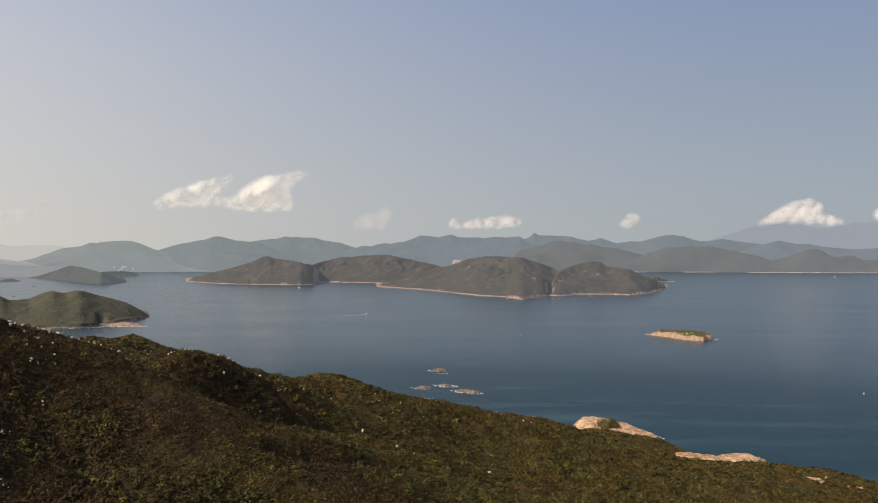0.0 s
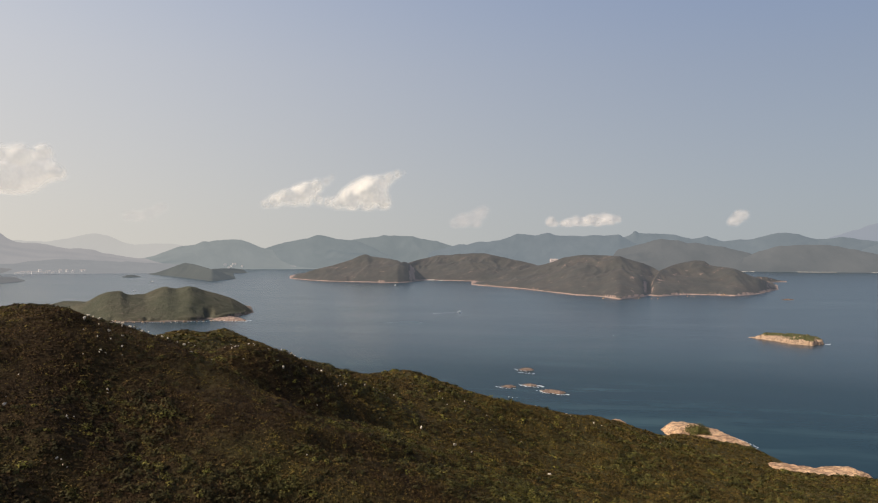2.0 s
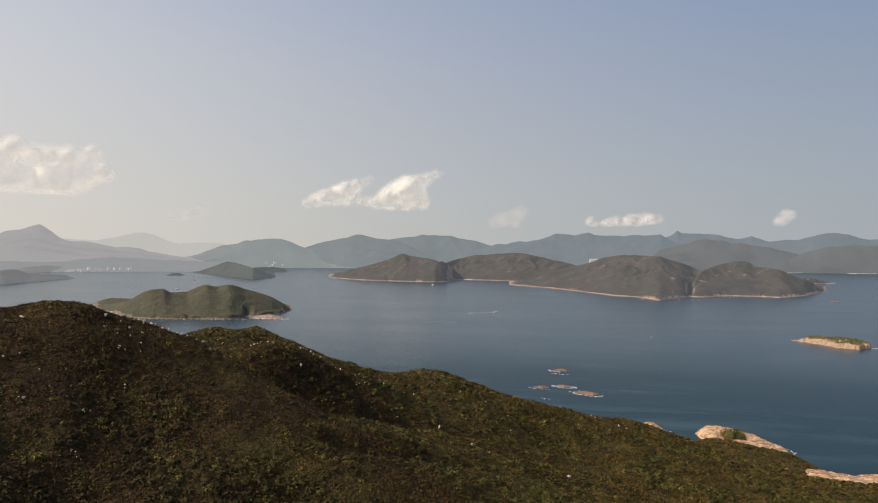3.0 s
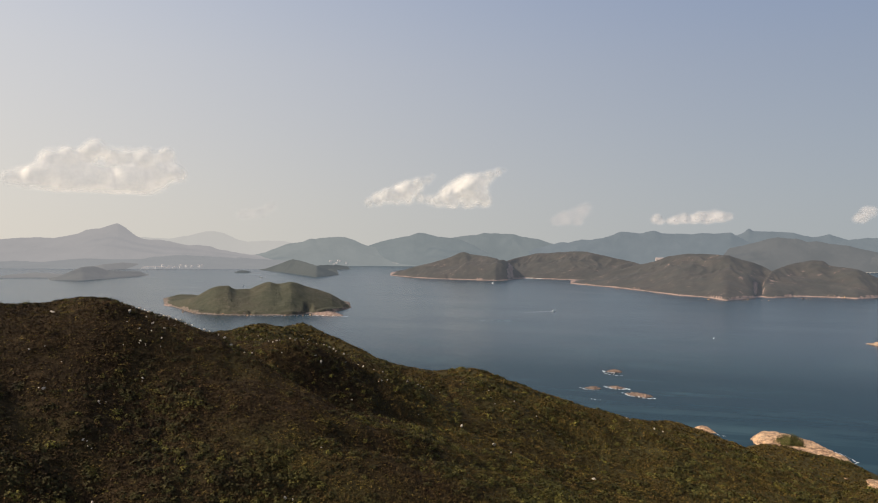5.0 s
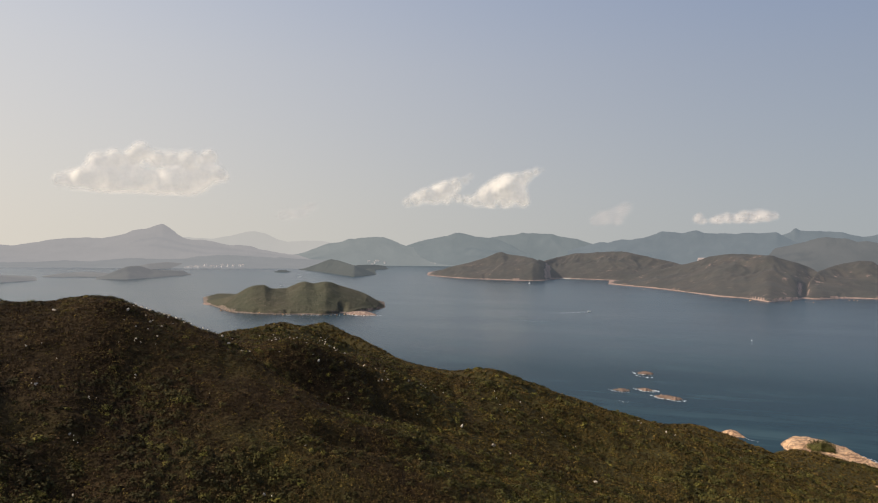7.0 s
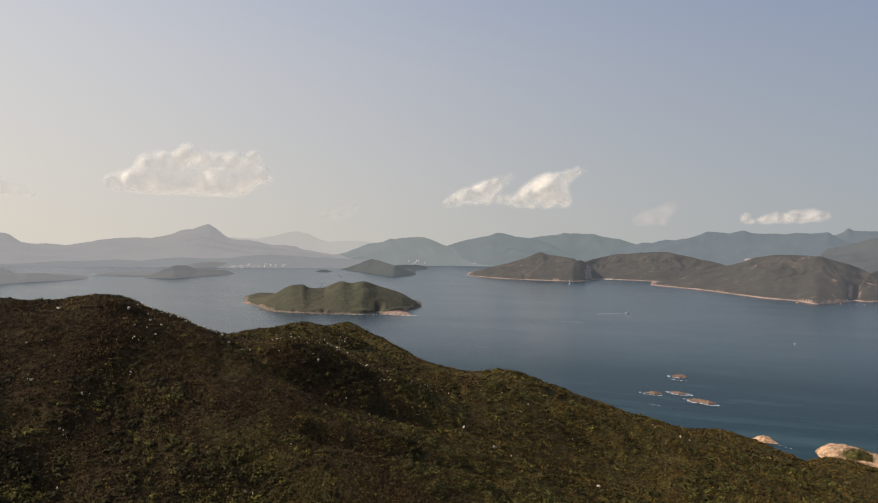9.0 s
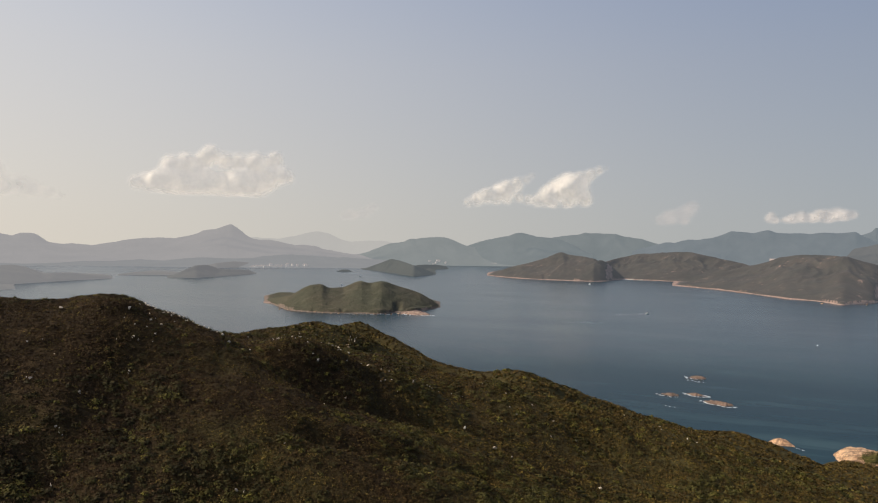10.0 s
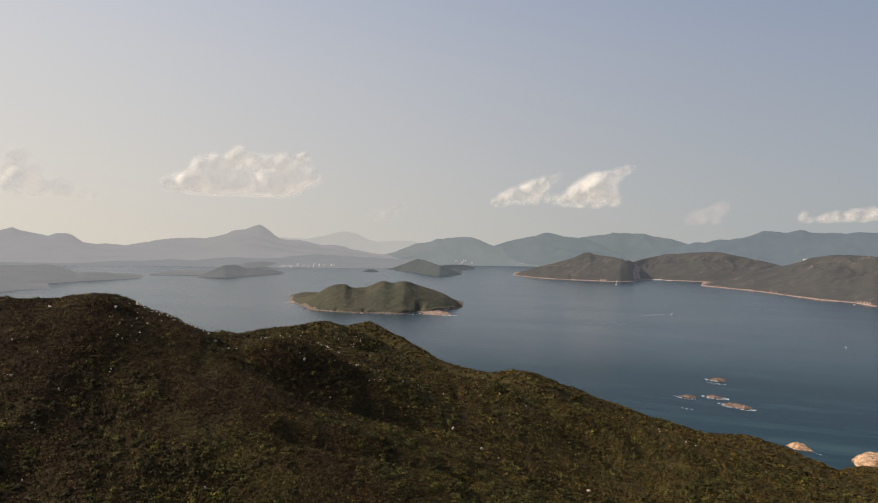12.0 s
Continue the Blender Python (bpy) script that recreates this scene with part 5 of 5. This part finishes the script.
def surface(field, iso, origin, cell):
    """The surface field = iso on a regular grid: one vertex in each cell that it crosses, one quad about each edge."""
    s = field - iso
    n = np.array(s.shape) - 1
    total, count = np.zeros((*n, 3)), np.zeros(n)
    for axis in range(3):
        for a in (0, 1):
            for b in (0, 1):
                lo, hi = [0, 0, 0], [0, 0, 0]
                others = [k for k in range(3) if k != axis]
                lo[others[0]], lo[others[1]] = a, b
                hi[:] = lo
                hi[axis] = 1
                one = s[lo[0]:lo[0] + n[0], lo[1]:lo[1] + n[1], lo[2]:lo[2] + n[2]]
                two = s[hi[0]:hi[0] + n[0], hi[1]:hi[1] + n[1], hi[2]:hi[2] + n[2]]
                cut = (one > 0) != (two > 0)
                at = np.where(cut, one / np.where(cut, one - two, 1), 0)
                for k in range(3):
                    total[..., k] += cut * (at if k == axis else lo[k])
                count += cut
    on = count > 0
    index = np.full(n, -1)
    index[on] = np.arange(on.sum())
    verts = (np.argwhere(on) + total[on] / count[on][:, None]) * cell + origin
    quads = []
    for axis in range(3):
        o1, o2 = [k for k in range(3) if k != axis]
        sl0, sl1 = [slice(None)] * 3, [slice(None)] * 3
        sl0[axis], sl1[axis] = slice(0, -1), slice(1, None)
        flip = (s[tuple(sl0)] > 0) != (s[tuple(sl1)] > 0)
        e = np.argwhere(flip)
        e = e[(e[:, o1] > 0) & (e[:, o2] > 0) & (e[:, o1] < s.shape[o1] - 1) & (e[:, o2] < s.shape[o2] - 1)]
        c = []
        for d1, d2 in ((0, 0), (1, 0), (1, 1), (0, 1)):
            g = e.copy()
            g[:, o1] -= d1
            g[:, o2] -= d2
            c.append(index[g[:, 0], g[:, 1], g[:, 2]])
        face = np.stack(c, 1)
        turn = (s[e[:, 0], e[:, 1], e[:, 2]] > 0) == (axis == 1)
        face[turn] = face[turn][:, ::-1]
        quads.append(face)
    return verts, np.concatenate(quads)


def cloud(bearing, slope, eye, puffs, base, dense, colour, label, grain=1.0, far=4250.0, lumpy=0.45, depth=20.0):
    """A cumulus: the skin of one lumpy density field, its thickness kept at every point. Puffs: right, up, radius, in units of 1/1255 of the distance."""
    k = far / 1255
    p = np.array(puffs, float) * k
    cell = max(1.5 * k, np.ptp(p[:, 0]) / 150)
    pad = p[:, 2].max() * 0.5 + 14
    lo = np.array([(p[:, 0] - p[:, 2]).min() - pad, -p[:, 2].max() * 1.1 - pad, (p[:, 1] - p[:, 2]).min() - pad])
    hi = np.array([(p[:, 0] + p[:, 2]).max() + pad, p[:, 2].max() * 1.1 + pad, (p[:, 1] + p[:, 2]).max() + pad])
    n = np.ceil((hi - lo) / cell).astype(int)
    X, Y, Z = np.meshgrid(*[lo[i] + cell * np.arange(n[i]) for i in range(3)], indexing="ij")
    d = np.full(X.shape, -9.0)
    for i, (px, pz, rad) in enumerate(p):
        off = 0.35 * rad * math.sin(i * 2.4)
        m = 1.15 - np.sqrt((X - px) ** 2 + (Y - off) ** 2 + (Z - pz) ** 2) / rad
        d = np.logaddexp(9 * d, 9 * m) / 9
    s = 22 * k * grain
    lump = sum(noise3(X / (s / 2 ** o) + 5 * o, Y / (s / 2 ** o), Z / (s / 2 ** o) + 3 * o) * 0.42 ** o for o in range(3))
    d = d + lumpy * lump
    d = d - np.clip((base * k + 4 * k - Z) / (9 * k), 0, 3) * 0.8
    column = np.clip(d, 0, None).sum(1) * cell
    for axis in (0, 1, 0, 1, 0, 1):
        column = (np.roll(column, 1, axis) + 2 * column + np.roll(column, -1, axis)) / 4
    v, f = surface(d, 0.0, lo, cell)
    (i, fi), (j, fj) = [(np.clip(q.astype(int), 0, n[c] - 2), q % 1) for c, q in ((c, (v[:, c] - lo[c]) / cell) for c in (0, 2))]
    here = (column[i, j] * (1 - fi) + column[i + 1, j] * fi) * (1 - fj) + (column[i, j + 1] * (1 - fi) + column[i + 1, j + 1] * fi) * fj
    me = mesh_of(v, f)
    me.attributes.new("thickness", "FLOAT", "POINT").data.foreach_set("value", (1 - np.exp(-(here / (depth * k * 0.42)) ** 1.7)).astype(np.float32))
    ob = put("cloud", me, cloud_mat("cloud_skin", dense, colour), label=label, category="cloud", group="clouds")
    a = radians(bearing)
    ob.matrix_basis = pose(eye[0] + far * math.sin(a), eye[1] + far * math.cos(a), eye[2] + slope * far, 0, 0, -bearing)


CREAM, PALE, PINK = (0.92, 0.86, 0.78), (0.88, 0.80, 0.74), (0.88, 0.78, 0.73)
cloud(-42.3, 0.096, END, [(-128, -16, 13), (-108, -14, 19), (-85, -12, 24), (-60, -12, 26), (-35, -12, 27), (-10, -12, 27), (15, -12, 27), (40, -12, 26), (62, -10, 26), (85, 0, 24), (108, 4, 17), (120, 1, 10),
                          (-75, 12, 20), (-50, 16, 20), (-28, 20, 20), (-12, 32, 20), (12, 26, 20), (35, 24, 20), (60, 24, 20), (92, 26, 18), (96, 36, 11), (-10, 42, 13), (-52, 28, 12)],
      -35, 0.95, CREAM, "broad cumulus cloud, cream above and grey beneath", 1.6, depth=34.0, lumpy=0.34)
cloud(-17.8, 0.0866, END, [(-100, -24, 9), (-85, -18, 13), (-65, -12, 16), (-45, -6, 17), (-28, 0, 17), (-12, 9, 14), (3, 17, 10), (13, 24, 7), (-10, -14, 11), (6, -18, 10), (-52, -20, 9), (-30, -18, 10),
                           (22, -20, 13), (40, -12, 19), (60, -2, 22), (80, 6, 23), (98, 16, 19), (115, 26, 13), (130, 33, 9), (142, 37, 5), (95, -8, 20), (106, -18, 14), (75, -20, 17), (50, -24, 13)],
      -36, 0.92, CREAM, "pair of slanting cream-white cumulus clouds", 1.0, depth=30.0, lumpy=0.36)
cloud(-55.9, 0.073, END, [(-45, 40, 18), (-52, 20, 20), (-40, 2, 22), (-18, -2, 22), (5, 0, 20), (22, -6, 16), (42, -10, 12), (60, -15, 8), (-25, 22, 16), (-62, 0, 14)], -19, 0.6, CREAM, "ragged cumulus cloud, grey beneath", 1.4, depth=46.0, lumpy=0.36)
cloud(3.8, 0.0465, START, [(-55, -3, 8), (-48, -5, 8), (-52, 3, 6), (-32, -5, 7), (-22, -4, 9), (-8, -1, 11), (4, -1, 11), (15, 2, 11), (26, 0, 11), (38, 2, 11), (50, 2, 10), (61, 4, 7)], -10, 0.42, PALE, "row of small white clouds low in the sky", 0.6, lumpy=0.55, depth=14.0)
cloud(15.3, 0.0485, START, [(-9, -9, 7), (-4, -5, 9), (2, 1, 10), (4, 8, 8), (10, 4, 8), (13, 8, 6), (-1, -10, 7)], -11, 0.32, PALE, "small white puff of cloud", 0.5, lumpy=0.55, depth=12.0)
cloud(27.5, 0.057, START, [(-58, -16, 5), (-50, -13, 7), (-40, -9, 9), (-30, -5, 11), (-18, 0, 12), (-8, 6, 12), (2, 11, 11), (12, 13, 10), (22, 8, 9), (16, 0, 11), (4, -4, 12), (-10, -8, 11), (12, -12, 9), (28, -12, 8), (42, -15, 9), (54, -17, 7)], -26, 0.5, PALE, "white cumulus cloud over far mountains", 0.8, lumpy=0.5, depth=16.0)
cloud(32.7, 0.056, START, [(-6, -6, 10), (4, 0, 12), (14, 8, 13), (24, 10, 14), (34, 2, 15), (42, 8, 11), (20, -8, 13), (8, -10, 9)], -18, 0.6, PALE, "white cumulus cloud over far mountains", 0.8, lumpy=0.5, depth=16.0)
cloud(-6.0, 0.052, END, [(-24, -13, 11), (-12, -8, 14), (0, -3, 16), (10, 2, 16), (20, 8, 14), (28, 14, 10), (12, -10, 11)], -20, 0.16, PINK, "faint pinkish wisp of cloud", 1.2, lumpy=0.6)
cloud(-31.3, 0.053, END, [(-24, -10, 9), (-12, -8, 11), (0, -6, 11), (10, -1, 11), (20, 5, 10), (28, 9, 8)], -18, 0.16, PALE, "faint pale wisp of cloud", 1.2, lumpy=0.6)
